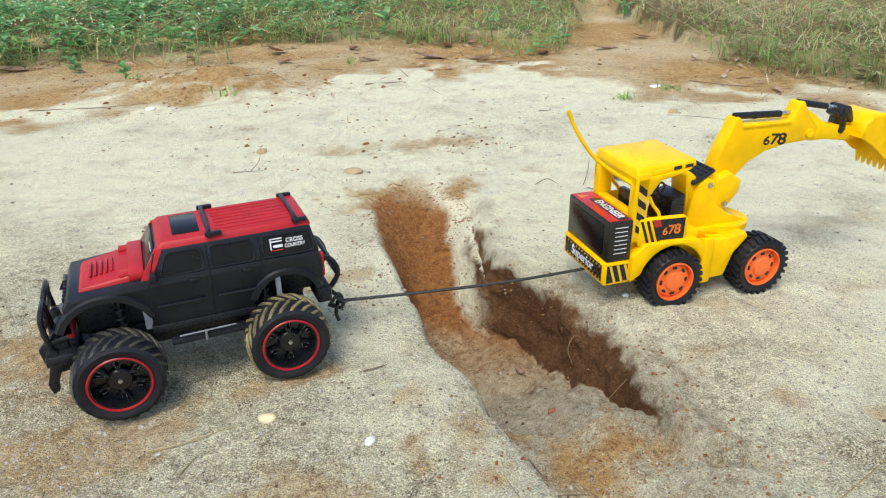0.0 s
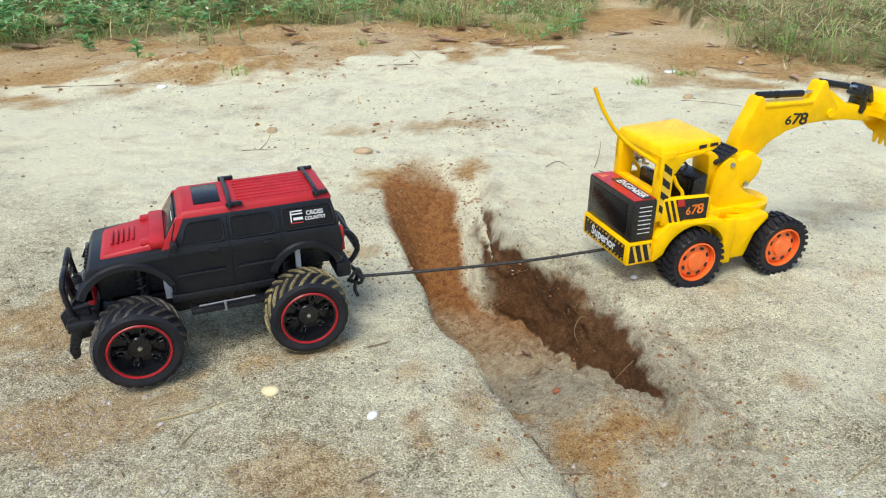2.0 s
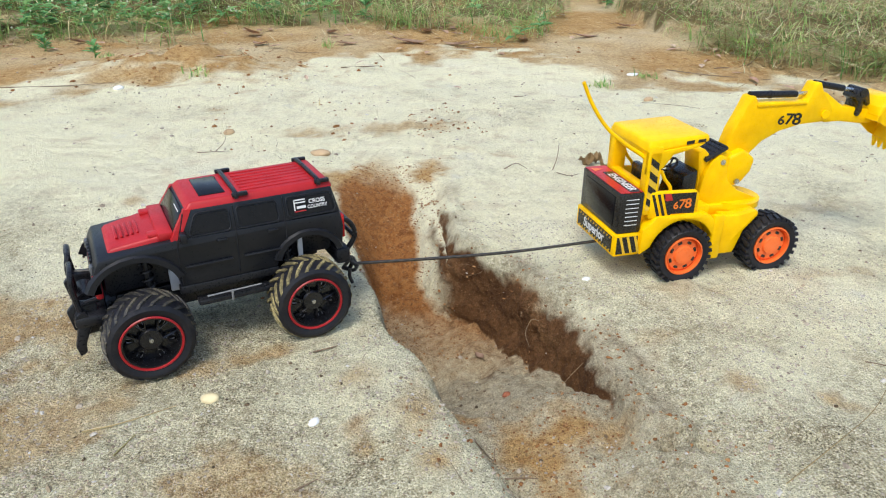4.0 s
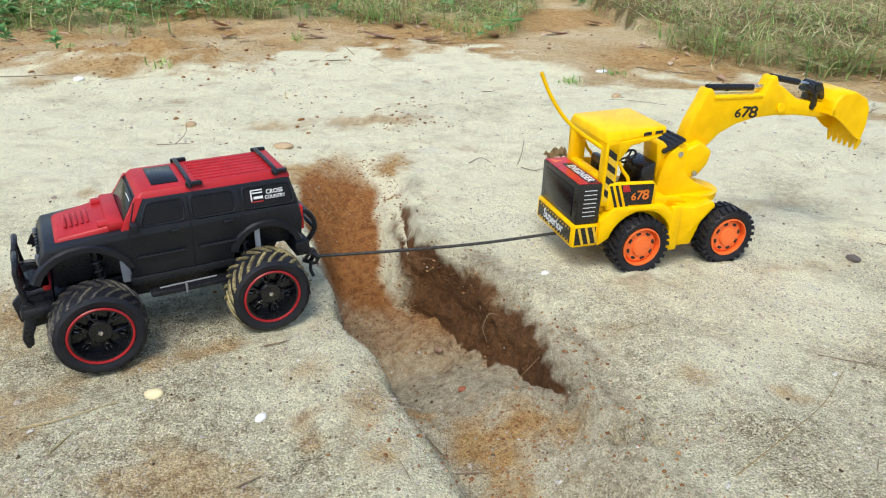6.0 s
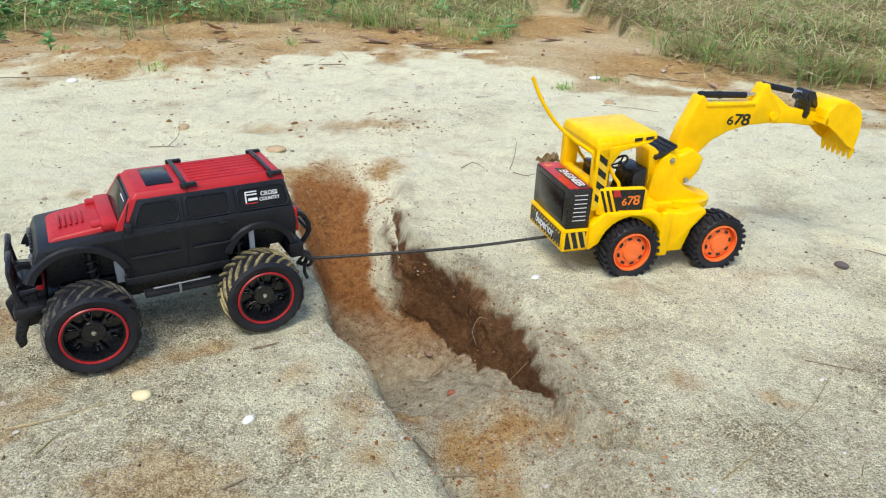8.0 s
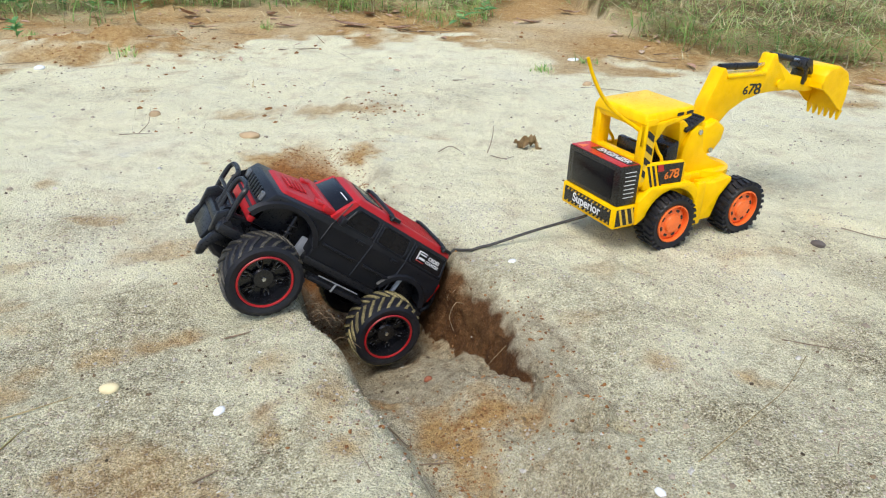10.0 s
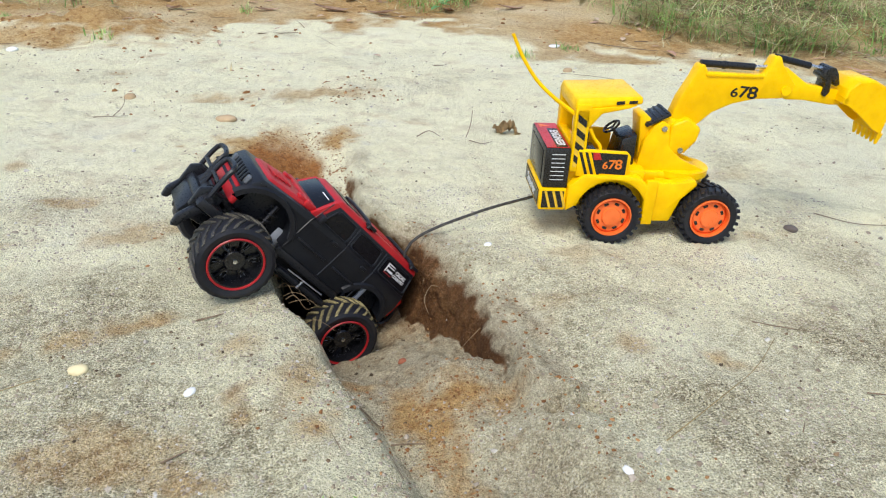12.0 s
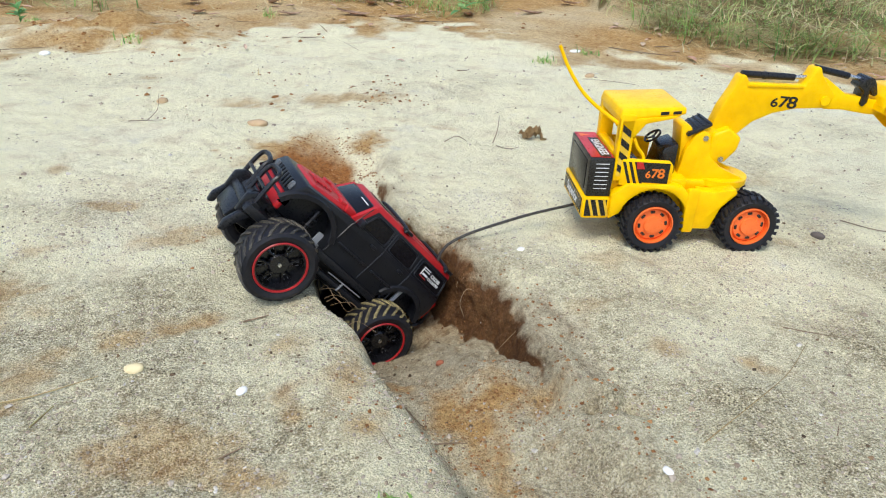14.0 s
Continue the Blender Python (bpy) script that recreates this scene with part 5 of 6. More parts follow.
def build_weeds():
    verts, faces, fv, ff, sv, sf = [], [], [], [], [], []
    where = scatter(3200, -4.6, 0.4, 2.6, 6.2, lambda x, y: (turf_depth(x, y) > 0.03) * np.clip(0.9 - 0.75 * smooth01((x + 1.9) / 1.6), 0.08, 1) * clump(x, y, 0.5, 33))
    for x, y in where:
        h = rng.uniform(0.05, 0.17)
        base = Vector((x, y, on_ground(x, y)))
        tip = base + Vector((rng.normal(0, 0.05), rng.normal(0, 0.05) - 0.03, h))
        i = len(sv)
        sv += [base + Vector((0.0015, 0, 0)), base - Vector((0.0015, 0, 0)), tip]
        sf += [(i, i + 1, i + 2)]
        for k in range(rng.integers(7, 13)):
            f = rng.uniform(0.25, 1)
            a = rng.uniform(0, 6.28)
            d = Vector((math.cos(a), math.sin(a), rng.uniform(-0.2, 0.5))).normalized()
            leaf_faces(verts, faces, base.lerp(tip, f), d, Vector((0, 0, 1)), rng.uniform(0.03, 0.075), rng.uniform(0.014, 0.032))
        for k in range(rng.integers(0, 5)):
            c = tip + Vector((rng.normal(0, 0.025), rng.normal(0, 0.025), rng.uniform(-0.02, 0.03)))
            r = rng.uniform(0.0035, 0.0068)
            i = len(fv)
            fv += [c + Vector(q) * r for q in ((1, 0, 0), (-1, 0, 0), (0, 1, 0), (0, -1, 0), (0, 0, 1), (0, 0, -1))]
            ff += [(i, i + 2, i + 4), (i + 2, i + 1, i + 4), (i + 1, i + 3, i + 4), (i + 3, i, i + 4), (i + 2, i, i + 5), (i + 1, i + 2, i + 5), (i + 3, i + 1, i + 5), (i, i + 3, i + 5)]
    tagged(new("weeds", raw_mesh("weeds", verts, faces, LEAFY)), "broad-leaved green weeds on the bank", "weeds", kind="stuff")
    tagged(new("weed_stalks", raw_mesh("weed_stalks", sv, sf, GREEN)), "thin green weed stalks on the bank", "weeds", kind="stuff")
    tagged(new("weed_flowers", raw_mesh("weed_flowers", fv, ff, PETAL)), "tiny white weed flowers on the bank", "flowers", kind="stuff")


build_weeds()


def seedling(x, y, h, n, label):
    verts, faces = [], []
    base = Vector((x, y, on_ground(x, y)))
    for k in range(n):
        a = 6.28 * k / n + rng.uniform(0, 0.6)
        d = Vector((math.cos(a), math.sin(a), rng.uniform(0.1, 0.9))).normalized()
        leaf_faces(verts, faces, base + Vector((0, 0, h * rng.uniform(0.1, 1))), d, Vector((0, 0, 1)), h * rng.uniform(0.5, 0.9), h * rng.uniform(0.2, 0.34))
    pl = tagged(new("weed_plant"), label, "weed")
    pl.empty_display_size = 0.02
    me = raw_mesh("leaves", verts, faces, LEAFY)
    lv = new("leaves", me)
    lv.parent = pl
    part("stem", tube([base - Vector((0, 0, 0.005)), base + Vector((0.004, 0.002, h))], 0.002, 6), GREEN, pl)


seedling(-1.80, 2.72, 0.06, 22, "green weed with pointed leaves in red soil")
seedling(-1.42, 2.42, 0.055, 18, "green weed with pointed leaves in red soil")
seedling(0.62, 4.30, 0.10, 14, "yellow-green broad-leaved weed among dry grass")
seedling(-0.66, 3.62, 0.10, 14, "dark green weed among the grass")


# grit
def build_grit(name, n, area, size, material, label, power=1.0, weight=None):
    x, y = rng.uniform(area[0], area[1], n), area[2] + (area[3] - area[2]) * rng.uniform(0, 1, n) ** power
    if weight is not None:
        ok = weight(x, y) > rng.uniform(0, 1, n)
        x, y = x[ok], y[ok]
    m = len(x)
    z = ground_z(x, y)
    ico = np.array([(0, 0, 1), (0.89, 0, 0.35), (0.28, 0.85, 0.35), (-0.72, 0.53, 0.35), (-0.72, -0.53, 0.35), (0.28, -0.85, 0.35), (0.72, 0.53, -0.4), (-0.28, 0.85, -0.4), (-0.89, 0, -0.4), (-0.28, -0.85, -0.4), (0.72, -0.53, -0.4)])
    fac = np.array([(0, 1, 2), (0, 2, 3), (0, 3, 4), (0, 4, 5), (0, 5, 1), (1, 6, 2), (2, 6, 7), (2, 7, 3), (3, 7, 8), (3, 8, 4), (4, 8, 9), (4, 9, 5), (5, 9, 10), (5, 10, 1), (1, 10, 6)])
    r = size * rng.uniform(0.25, 1, m) ** 2.2 + size * 0.16
    turn = rng.uniform(0, 6.28, m)
    c, s = np.cos(turn), np.sin(turn)
    shape = ico[None] * (1 + 0.28 * rng.normal(0, 1, (m, 11, 1))) * np.stack([rng.uniform(0.7, 1.4, m), rng.uniform(0.7, 1.2, m), rng.uniform(0.45, 0.9, m)], 1)[:, None]
    px = shape[:, :, 0] * c[:, None] - shape[:, :, 1] * s[:, None]
    py = shape[:, :, 0] * s[:, None] + shape[:, :, 1] * c[:, None]
    v = np.stack([px * r[:, None] + x[:, None], py * r[:, None] + y[:, None], shape[:, :, 2] * r[:, None] + (z + r * 0.15)[:, None]], 2).reshape(-1, 3)
    f = (fac[None] + (np.arange(m) * 11)[:, None, None]).reshape(-1, 3)
    tagged(new(name, raw_mesh(name, v, f, material)), label, "grit", kind="stuff")


build_grit("sand_grit", 26000, (-0.62, 0.80, 0.34, 1.15), 0.0019, PEBBLE, "coarse grit and crushed stone on the sand", 1.5,
           lambda x, y: np.where((x > np.interp(y, LIP_Y, LIP_L)) & (x < np.interp(y, RIM_Y, RIM_R) + 0.01) & (y > 0.62), 0.04, np.clip(0.55 + 1.1 * fbm(x, y, 0.09, 3, 45), 0.04, 1)))
build_grit("sand_pebbles", 1500, (-1.6, 1.6, 0.36, 2.4), 0.0042, PEBBLE, "small loose pebbles on the sand", 1.2,
           lambda x, y: np.where((x > np.interp(y, LIP_Y, LIP_L)) & (x < np.interp(y, RIM_Y, RIM_R) + 0.01) & (y > 0.62), 0.1, 0.8))
build_grit("soil_crumbs", 9000, (-0.45, 0.45, 0.36, 1.5), 0.0023, CLOD, "loose red-brown soil crumbs by the trench", 1.0,
           lambda x, y: np.clip(np.exp(-((x - np.interp(y, RIM_Y, RIM_R) + 0.02) / 0.05) ** 2) * np.interp(y, (0.95, 1.05), (0.75, 0.15)) + np.exp(-((x + 0.2) / 0.09) ** 2 - ((y - 1.15) / 0.2) ** 2) * 0.8 + np.exp(-((x - 0.08) / 0.08) ** 2 - ((y - 0.57) / 0.08) ** 2) * 0.5 + np.exp(-((x + 0.02) / 0.05) ** 2 - ((y - 0.54) / 0.05) ** 2) * 0.6, 0, 1))
build_grit("soil_crumbs", 5000, (-0.34, 0.0, 0.80, 1.42), 0.0022, CLOD, "loose red soil crumbs in the trench", 1.0,
           lambda x, y: np.where((x > np.interp(y, LIP_Y, LIP_L) + 0.01) & (x < np.interp(y, RIM_Y, RIM_R) - 0.02), smooth01((y - 0.85) / 0.15), 0.004))
build_grit("ramp_gravel", 4200, (0.02, 0.28, 0.38, 0.70), 0.0015, CLOD, "orange-brown gravel at the mouth of the trench", 1.0,
           lambda x, y: np.exp(-((x - 0.11) / 0.06) ** 2 - ((y - 0.58) / 0.08) ** 2))
build_grit("dark_specks", 5200, (-1.5, 1.3, 0.36, 2.3), 0.0024, SPECK, "dark crumbs of earth and bark on the sand", 1.1,
           lambda x, y: np.clip(-0.15 + 1.3 * fbm(x, y, 0.16, 3, 47), 0.03, 1))
build_grit("tan_crumbs", 3600, (-0.8, 0.3, 1.42, 2.0), 0.0042, CLOD, "tan crumbs of soil spread on the sand", 1.0,
           lambda x, y: np.clip(-0.25 + 1.4 * fbm(x, y, 0.14, 3, 83), 0, 1) * np.exp(-((x + 0.28) / 0.34) ** 2 - ((y - 1.68) / 0.20) ** 2))
build_grit("soil_lumps", 2600, (-2.2, 1.6, 1.5, 3.2), 0.007, CLOD, "loose lumps of red soil", 1.0,
           lambda x, y: np.clip(np.exp(-((x + 1.09) / 0.35) ** 2 - ((y - 2.36) / 0.28) ** 2) * 1.2 + 0.22 * (y > np.interp(x, SOIL_X, SOIL_Y)) + np.exp(-((x + 0.3) / 0.3) ** 2 - ((y - 1.66) / 0.12) ** 2) * 0.15 + 0.002, 0, 1))


def stone(name, x, y, r, flat_, material, label, category, turn=0.0, lift=0.3):
    bm = bmesh.new()
    bmesh.ops.create_icosphere(bm, subdivisions=3, radius=1.0)
    for v in bm.verts:
        k = 1 + 0.16 * noise.noise(v.co * 1.3 + Vector((x * 40, y * 40, 0))) + 0.06 * noise.noise(v.co * 4)
        v.co = Vector((v.co.x * r * k, v.co.y * r * 0.72 * k, v.co.z * r * flat_ * k))
    ob = new(name, finish(bm, name, material, 180))
    ob.matrix_basis = pose(x, y, on_ground(x, y) + r * flat_ * lift, 0, 0, turn)
    return tagged(ob, label, category)


CREAM = plain("cream_stone", (0.72, 0.62, 0.36), 0.55)
QUARTZ = plain("white_chip", (0.80, 0.80, 0.78), 0.35)
DARKSTONE = plain("dark_stone", (0.11, 0.09, 0.08), 0.7)
TANSTONE = plain("tan_stone", (0.46, 0.33, 0.19), 0.8)
BRICKY = plain("brick_crumb", (0.30, 0.10, 0.05), 0.85)
stone("pebble", -0.282, 0.582, 0.0105, 0.55, CREAM, "smooth cream-yellow pebble lying on the sand", "pebble", 10)
stone("stone_chip", -0.157, 0.558, 0.0075, 0.45, QUARTZ, "small white chip of stone on the sand", "stone", 70)
stone("stone_chip", 0.28, 0.472, 0.0065, 0.4, QUARTZ, "white chip of stone on the sand", "stone", 120)
stone("stone_chip", 0.17, 0.905, 0.0065, 0.5, QUARTZ, "small white chip of stone on the sand", "stone", 30)
stone("pebble", 0.672, 1.018, 0.0115, 0.6, DARKSTONE, "dark grey pebble on the sand", "pebble", 140)
stone("pebble", -0.37, 1.47, 0.022, 0.4, TANSTONE, "flat tan stone on the sand", "pebble", 5)
stone("pebble", -0.64, 1.62, 0.014, 0.6, TANSTONE, "small tan stone on the sand", "pebble", 45)
stone("soil_clod", 0.47, 2.08, 0.015, 0.6, TANSTONE, "brown clod of earth on the sand", "clod", 30)
stone("plastic_scrap", 0.485, 2.47, 0.021, 0.3, QUARTZ, "flat white scrap lying beside a green sprig", "scrap", 20)
stone("stone_chip", -1.13, 2.02, 0.016, 0.5, QUARTZ, "white chip of stone on the sand", "stone", 40)
stone("soil_clod", 0.055, 0.720, 0.006, 0.7, BRICKY, "red-brown lump of earth on the trench floor", "clod", 30)


def dead_leaf(x, y, L, W, turn, tilt, label, curl=0.14, z=None):
    bm = bmesh.new()
    rows = []
    n = 9
    for i in range(n):
        f = i / (n - 1)
        w = W * math.sin(math.pi * min(1, 0.04 + 0.95 * f)) ** 0.8 / 2
        rows.append([bm.verts.new((L * (f - 0.5), w * u, curl * W * (u * u) * (0.6 + 0.4 * math.sin(5 * f)) + 0.10 * L * (f - 0.5) ** 2 * 4 + 0.03 * W * math.sin(9 * f + 3 * u))) for u in (-1, -0.5, 0, 0.5, 1)])
    for a, b in zip(rows, rows[1:]):
        for k in range(4):
            bm.faces.new((a[k], a[k + 1], b[k + 1], b[k]))
    bmesh.ops.solidify(bm, geom=list(bm.faces), thickness=0.0006)
    lf = tagged(new("dead_leaf", finish(bm, "dead_leaf", DEAD, 60)), label, "leaf")
    lf.matrix_basis = pose(x, y, (on_ground(x, y) if z is None else z) + 0.002 + 0.25 * L * abs(math.sin(radians(tilt))), 0, 0.5 * tilt, turn)
    part("leaf_stalk", tube([(-0.5 * L, 0, 0.10 * L), (-0.68 * L, 0.01 * L, 0.06 * L)], 0.0009, 5), TWIG, lf)
    return lf


for x, y, L, W, a, b in ((-2.07, 2.72, 0.16, 0.07, 10, 4), (-1.09, 3.16, 0.11, 0.055, 60, 35), (-0.36, 3.04, 0.15, 0.06, 5, 6), (-0.16, 3.06, 0.13, 0.05, 170, 8), (-0.62, 2.98, 0.10, 0.04, 30, 5), (0.12, 3.15, 0.10, 0.045, 80, 12),
                         (-1.45, 3.05, 0.09, 0.045, 100, 15), (-0.98, 2.92, 0.10, 0.05, 140, 10), (1.42, 2.80, 0.12, 0.07, 70, 30), (1.06, 2.86, 0.07, 0.02, 80, 50), (0.62, 3.55, 0.12, 0.05, 20, 8), (-0.32, 3.3, 0.11, 0.05, 75, 14),
                         (-1.75, 2.9, 0.10, 0.05, 55, 12), (0.40, 3.25, 0.12, 0.045, 10, 6), (-0.75, 3.25, 0.12, 0.05, 120, 9), (1.25, 2.62, 0.09, 0.04, 15, 8)):
    dead_leaf(x, y, L, W, a, b, "brown curled dead leaf on red soil")
dead_leaf(0.015, 0.885, 0.022, 0.013, 120, 8, "small grey-brown dead leaf on the trench floor", 0.2)
curl = tagged(new("dry_leaf"), "crumpled dry brown leaf standing on the sand", "leaf")
curl.empty_display_size = 0.02
curl.matrix_basis = pose(0.238, 1.475, on_ground(0.238, 1.475) - 0.004)
for k, (dx, dz, tl, tw) in enumerate(((-0.018, 0.008, 35, 20), (-0.004, 0.016, -50, 70), (0.012, 0.018, 70, 110), (0.020, 0.008, -30, 150))):
    bm = bmesh.new()
    pr = None
    for i in range(7):
        f = i / 6
        row = [bm.verts.new((0.028 * (f - 0.5), 0.011 * math.sin(math.pi * (0.1 + 0.85 * f)) * u, 0.008 * u * u + 0.004 * math.sin(7 * f + k))) for u in (-1, 0, 1)]
        if pr:
            bm.faces.new((pr[0], pr[1], row[1], row[0]))
            bm.faces.new((pr[1], pr[2], row[2], row[1]))
        pr = row
    bmesh.ops.solidify(bm, geom=list(bm.faces), thickness=0.0006)
    part("leaf_fold", bm, STRAW_LEAF, curl, at=pose(dx, 0, dz, 10 * k, tl, tw), smooth=60)


def twig(name, pts, r, label, material=TWIG, lift=0.002, category="twig"):
    line = []
    for x, y, *h in pts:
        x, y = x + 0.004 * math.sin(91 * y), y + 0.004 * math.sin(73 * x)
        line.append((x, y, (on_ground(x, y) + lift if not h else on_ground(x, y) + h[0])))
    ob = new(name, finish(tube(curve_pts(line, 5), r, 6, None, 0.5), name, material))
    return tagged(ob, label, category)


for pts, r in ((((0.50, 0.735), (0.53, 0.722), (0.565, 0.715)), 0.0010), (((0.58, 0.605), (0.60, 0.595), (0.625, 0.575)), 0.0010), (((-0.19, 0.69), (-0.175, 0.698), (-0.165, 0.70)), 0.0022), (((0.02, 0.55), (0.035, 0.57), (0.04, 0.585, 0.012)), 0.0009),
               (((0.055, 0.545), (0.075, 0.552), (0.09, 0.548)), 0.0011), (((-0.15, 0.455), (-0.13, 0.475)), 0.0012), (((-0.62, 1.47), (-0.60, 1.50, 0.02), (-0.61, 1.53, 0.05)), 0.0016), (((-0.66, 1.46), (-0.63, 1.47), (-0.59, 1.475)), 0.0025),
               (((0.16, 1.42), (0.18, 1.40), (0.205, 1.41)), 0.0022), (((0.155, 1.44), (0.158, 1.46, 0.02), (0.163, 1.48, 0.045)), 0.0012), (((0.07, 2.10), (0.10, 2.10)), 0.004), (((-1.5, 1.98), (-1.3, 2.02), (-1.16, 2.09)), 0.0035), (((0.75, 1.10), (0.80, 1.06), (0.86, 1.05)), 0.0012),
               (((0.45, 2.05), (0.52, 2.02), (0.60, 1.99)), 0.0020), (((0.62, 2.55), (0.75, 2.48), (0.95, 2.46)), 0.004), (((0.80, 2.60), (0.95, 2.68), (1.05, 2.85, 0.08)), 0.004), (((-0.55, 2.50), (-0.42, 2.56)), 0.005),
               (((-0.15, 2.95), (0.05, 3.02), (0.14, 2.98)), 0.004), (((-0.9, 2.75), (-0.7, 2.80)), 0.003), (((0.75, 0.86), (0.80, 0.80), (0.82, 0.75)), 0.0012), (((0.05, 1.43), (0.075, 1.44, 0.012), (0.10, 1.43)), 0.0014)):
    twig("twig", pts, r if r < 0.0015 else r * 0.55, "thin dry brown twig on the sand")
twig("grass_stalk", ((0.33, 0.52), (0.40, 0.58, 0.006), (0.46, 0.63, 0.008), (0.51, 0.70)), 0.0007, "long thin dry grass stalk on the sand", STRAW, category="stalk")
twig("grass_stalk", ((-0.40, 0.52), (-0.36, 0.54), (-0.32, 0.565)), 0.0012, "short dry grass stalk on the sand", STRAW, category="stalk")
twig("grass_stalk", ((-0.35, 0.49), (-0.34, 0.52)), 0.0012, "short dry grass stalk on the sand", STRAW, category="stalk")


# roots in the cut bank and by the near lip
def root(ctrl, r=0.0007):
    ob = new("root", finish(tube(curve_pts(ctrl, 6), r, 5, None, 0.6), "root", ROOT))
    return tagged(ob, "fine pale root hanging from the cut earth", "root", "roots in the trench bank")


for k in range(16):
    y = rng.uniform(0.66, 1.12)
    x = float(np.interp(y, RIM_Y, RIM_R)) - rng.uniform(0.012, 0.022)
    z0 = -rng.uniform(0.012, 0.06)
    p = Vector((x + 0.006, y, z0))
    q = [p]
    dirn = Vector((-0.35, -0.25 + rng.normal(0, 0.5), -0.8 + rng.normal(0, 0.5))).normalized()
    for j in range(3):
        dirn = (dirn + Vector((-0.1, rng.normal(0, 0.5), rng.normal(0, 0.5)))).normalized()
        q.append(q[-1] + dirn * rng.uniform(0.007, 0.015))
    root(q, rng.uniform(0.0003, 0.0005))
root([(0.100, 0.842, -0.03), (0.088, 0.83, -0.022), (0.080, 0.815, -0.035), (0.086, 0.80, -0.048)], 0.0005)
root([(0.165, 0.76, -0.030), (0.145, 0.745, -0.045), (0.128, 0.735, -0.062)], 0.0005)
for k in range(6):
    y = rng.uniform(0.64, 0.80)
    x = float(np.interp(y, LIP_Y, LIP_L))
    p = Vector((x + 0.004, y, -0.006))
    root([p, p + Vector((0.012, 0.004 + rng.normal(0, 0.006), 0.004)), p + Vector((0.026, rng.normal(0, 0.012), 0.002 + rng.normal(0, 0.008))), p + Vector((0.036, rng.normal(0, 0.016), -0.008))], 0.00035)


def leaf_litter():
    verts, faces = [], []
    where = scatter(1500, -2.6, 1.9, 2.1, 4.0, lambda x, y: (turf_depth(x, y) < 0.15) * np.exp(np.minimum(0, turf_depth(x, y)) / 0.3) * clump(x, y, 0.3, 55))
    for x, y in where:
        a = rng.uniform(0, 6.28)
        leaf_faces(verts, faces, Vector((x, y, on_ground(x, y) + rng.uniform(0.002, 0.012))), Vector((math.cos(a), math.sin(a), rng.normal(0, 0.12))).normalized(), Vector((0, 0, 1)), rng.uniform(0.02, 0.07), rng.uniform(0.008, 0.028), 0.12)
    tagged(new("leaf_litter", raw_mesh("leaf_litter", verts, faces, DEAD)), "bits of dead brown leaf on red soil", "leaf litter", kind="stuff")


leaf_litter()


# ---- movement ----
# seconds, x, y, z, roll, pitch, yaw
TRUCK_ROWS = [
    (0, -0.4110, 0.7030, 0, 0, 0, -151.0), (0.5, -0.4105, 0.7040, 0, 0, 0, -151.0), (1.0, -0.4086, 0.7040, 0, 0, 0, -151.0),
    (1.5, -0.4039, 0.7066, 0, 0, 0, -151.5), (2.0, -0.3942, 0.7085, 0, 0, 0, -151.7), (2.5, -0.3592, 0.7257, 0, 0, 0, -151.5),
    (3.0, -0.3275, 0.7454, 0, 0, 0, -150.4), (3.5, -0.3300, 0.7470, 0, 0, 0, -150.0), (4.0, -0.3325, 0.7505, 0, 0, 0, -147.0),
    (4.2, -0.3313, 0.7510, 0, 0, 0, -146.9), (5.2, -0.3280, 0.7530, 0, 0, 0, -147.2), (6.3, -0.3253, 0.7545, 0, 0, 0, -147.5),
    (6.5, -0.3255, 0.7543, 0, 0, 0, -147.3), (7.0, -0.3250, 0.7535, 0, 0, 0, -147.4), (7.5, -0.3253, 0.7541, 0, 0, 0, -147.5), (7.8, -0.3250, 0.7543, 0, 0, 0, -147.5),
    (8.2, -0.3100, 0.7640, 0, 0, 0, -147.5), (8.6, -0.2680, 0.7900, 0, 0, -1, -147.8), (9.0, -0.2220, 0.8180, -0.004, 0, -9, -149), (9.4, -0.1820, 0.8420, -0.022, -1, -22, -151),
    (9.8, -0.1528, 0.8516, -0.0390, -2, -34.4, -152.3), (10.0, -0.1580, 0.8470, -0.0420, -2, -38.6, -152.6), (10.2, -0.1700, 0.8370, -0.0470, -2, -47.6, -153),
    (10.5, -0.1760, 0.8340, -0.0480, -1.5, -49.9, -153.2), (12.0, -0.1760, 0.8340, -0.0480, -1.5, -49.9, -153.2), (14.0, -0.1760, 0.8350, -0.0485, -1.5, -49.7, -153.4),
]
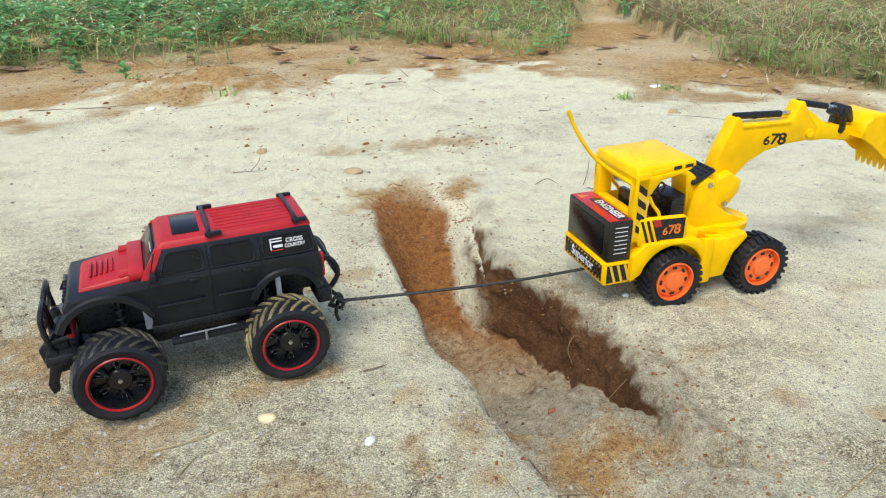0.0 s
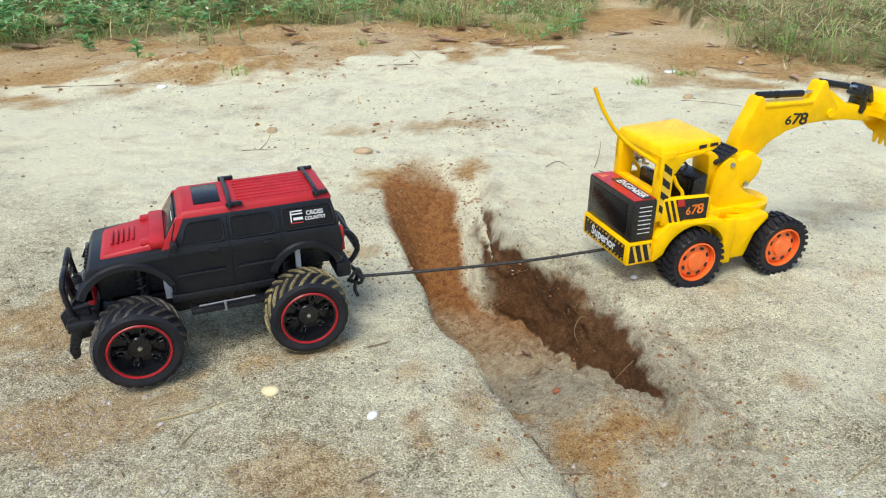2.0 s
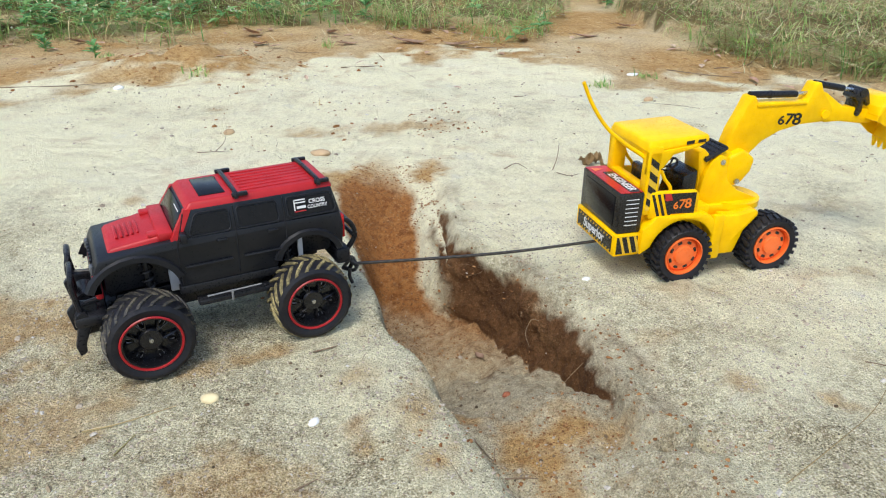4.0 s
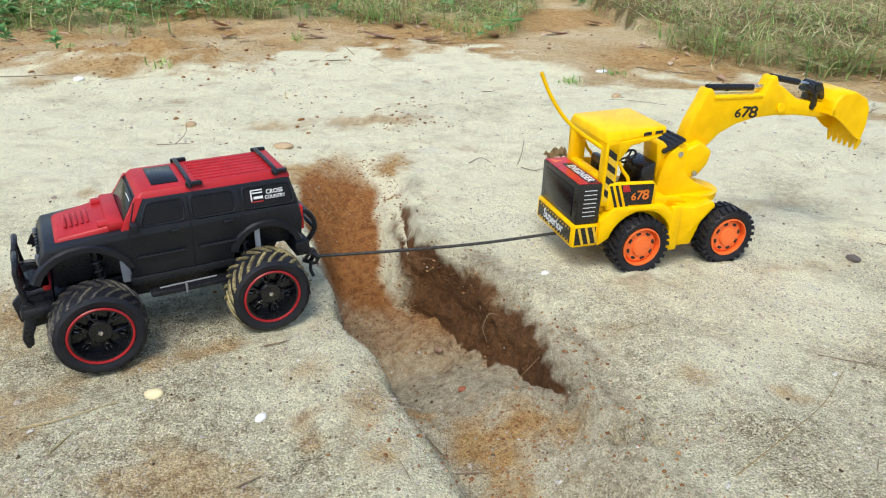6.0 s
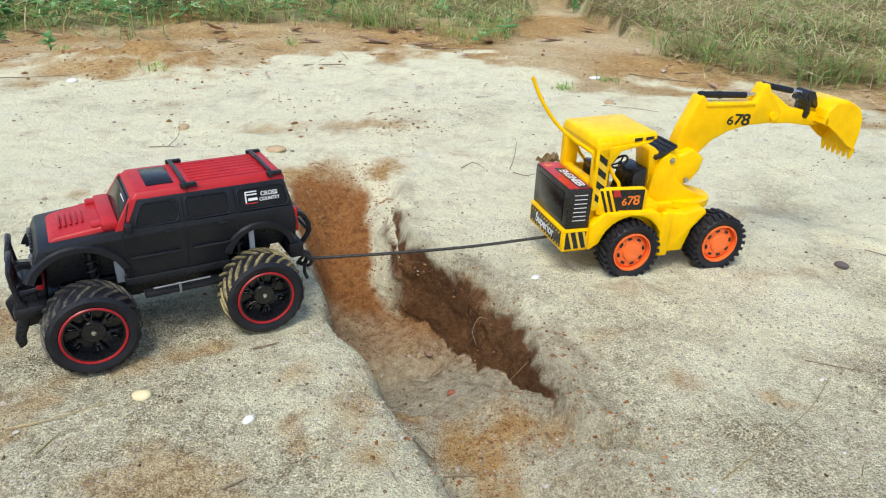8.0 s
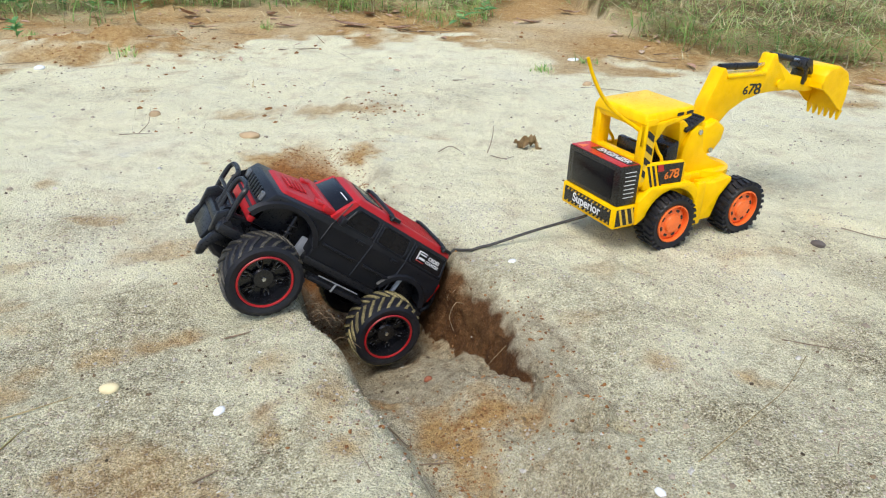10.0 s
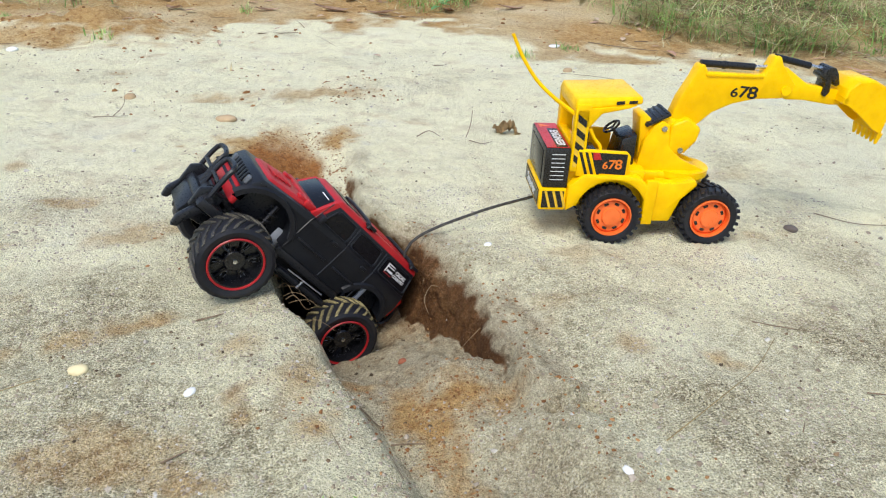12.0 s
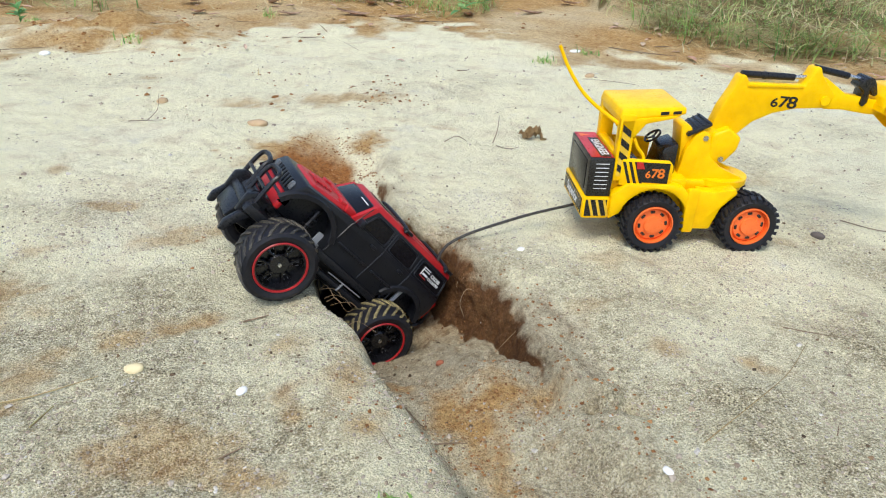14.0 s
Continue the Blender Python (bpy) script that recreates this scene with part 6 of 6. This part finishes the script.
DIGGER_ROWS = [
    (0, 0.2795, 0.9892, 0, 0, 0, 22.5), (0.5, 0.2805, 0.9890, 0, 0, 0, 22.2), (1.0, 0.2827, 0.9900, 0, 0, 0, 22.6), (1.5, 0.2830, 0.9960, 0, 0, 0, 26.5),
    (2.0, 0.2948, 1.0001, 0, 0, 0, 24.7), (2.5, 0.3314, 1.0208, 0, 0, 0, 19.0), (3.0, 0.3692, 1.0310, 0, 0, 0, 20.5), (3.5, 0.3625, 1.0260, 0, 0, 0, 19.8),
    (4.0, 0.3630, 1.0270, 0, 0, 0, 19.4), (4.2, 0.3628, 1.0270, 0, 0, 0, 19.4), (5.2, 0.3635, 1.0320, 0, 0, 0, 19.5), (6.3, 0.3642, 1.0375, 0, 0, 0, 19.4), (6.5, 0.3655, 1.0365, 0, 0, 0, 18.2),
    (7.0, 0.3642, 1.0355, 0, 0, 0, 18.0), (7.5, 0.3629, 1.0337, 0, 0, 0, 18.4), (7.8, 0.3632, 1.0340, 0, 0, 0, 18.4), (8.2, 0.3760, 1.0400, 0, 0, 0, 18.2), (8.6, 0.4100, 1.0520, 0, 0, 0, 18.0),
    (9.0, 0.4480, 1.0660, 0, 0, 0, 17.6), (9.4, 0.4800, 1.0770, 0, 0, 0, 17.0), (9.8, 0.5022, 1.0833, 0, 0, 0, 17.5), (10.0, 0.4556, 1.0896, 0, 0, 0, 28.5), (10.2, 0.4100, 1.0700, 0, 0, 0, 29.5),
    (10.5, 0.3890, 1.0553, 0, 0, 0, 27.8), (11.0, 0.4271, 1.0265, 0, 0, 0, 5.4), (11.5, 0.4297, 1.0230, 0, 0, 0, 3.5), (12.0, 0.4327, 1.0248, 0, 0, 0, 2.8), (12.5, 0.4290, 1.0180, 0, 0, 0, 1.8),
    (13.0, 0.4464, 1.0157, 0, 0, 0, 4.2), (13.5, 0.4485, 1.0202, 0, 0, 0, 3.8), (14.0, 0.4472, 1.0213, 0, 0, 0, 4.0),
]
SINK = 0.003


def poses(rows):
    return [(t, pose(x, y, z - SINK, a, b, c)) for t, x, y, z, a, b, c in rows]


def at_time(rows, t):
    ts = [r[0] for r in rows]
    return pose(*(float(np.interp(t, ts, [r[k] for r in rows])) - (SINK if k == 3 else 0) for k in range(1, 7)))


def rolled(rows, radius, grip=1.0):
    """How far the wheels have turned at each row, in degrees."""
    out, a = [], 0.0
    for i, r in enumerate(rows):
        if i:
            p = rows[i - 1]
            yaw = radians((r[6] + p[6]) / 2)
            d = (r[1] - p[1]) * math.cos(yaw) + (r[2] - p[2]) * math.sin(yaw)
            a += math.degrees(d / radius) * grip
        out.append((r[0], a))
    return out


def cable_line(t):
    """Where the cable runs at t."""
    a = at_time(TRUCK_ROWS, t) @ Vector((-0.194, 0, 0.046))
    b = at_time(DIGGER_ROWS, t) @ Vector((-0.180, 0.010, 0.042))
    slack = float(np.interp(t, (9.3, 9.8, 10.2), (0, 0.5, 1)))
    line = [a, a.lerp(b, 0.33) + Vector((0, 0, -0.004)), a.lerp(b, 0.66) + Vector((0, 0, -0.005)), b]
    lip = Vector((0.060, 0.928, 0.000))
    loose = [a, Vector((0.035, 0.905, -0.055)), lip, lip.lerp(b, 0.5) + Vector((0, 0, 0.008)), b]
    line = curve_pts(line, 12)
    loose = curve_pts(loose, 9)
    n = 37
    mix = [p.lerp(q, slack) for p, q in zip(line[:n], loose[:n])]
    for p in mix[2:]:
        p.z = max(p.z, float(ground_z(p.x, p.y)) + 0.003)
    d = [0.0]
    for p, q in zip(mix, mix[1:]):
        d.append(d[-1] + (q - p).length)
    want = np.linspace(0, d[-1], CABLE_PIECES + 1)
    return [Vector([float(np.interp(w, d, [p[k] for p in mix])) for k in range(3)]) for w in want]


def motions():
    walk(truck, poses(TRUCK_ROWS))
    walk(digger, poses(DIGGER_ROWS))
    for wheel in truck_wheels:
        hub = wheel.matrix_basis.translation.copy()
        drop = 1 if hub.x < 0 else 0  # the rear axle is pushed back and up on its springs in the trench
        sag = lambda t: drop * float(np.interp(t, (8.6, 9.8), (0, 1)))
        walk(wheel, [(t, pose(hub.x - 0.008 * sag(t), hub.y, hub.z + 0.005 * sag(t), 0, a, 0)) for t, a in rolled(TRUCK_ROWS, 0.053)])
    for wheel in digger_wheels:
        hub = wheel.matrix_basis.translation.copy()
        walk(wheel, [(t, pose(*hub, 0, a, 0)) for t, a in rolled(DIGGER_ROWS, 0.046)])
    times = [r[0] for r in TRUCK_ROWS if r[0] < 10.6] + [11.0, 11.5, 12.0, 12.5, 13.0, 13.5, 14.0]
    lines = [(t, cable_line(t)) for t in times]
    for k, piece in enumerate(cable_pieces):
        rows = []
        for t, pts in lines:
            d = pts[k + 1] - pts[k]
            rows.append((t, Matrix.Translation((pts[k] + pts[k + 1]) / 2) @ d.to_track_quat("X", "Z").to_matrix().to_4x4()))
        walk(piece, rows)


motions()
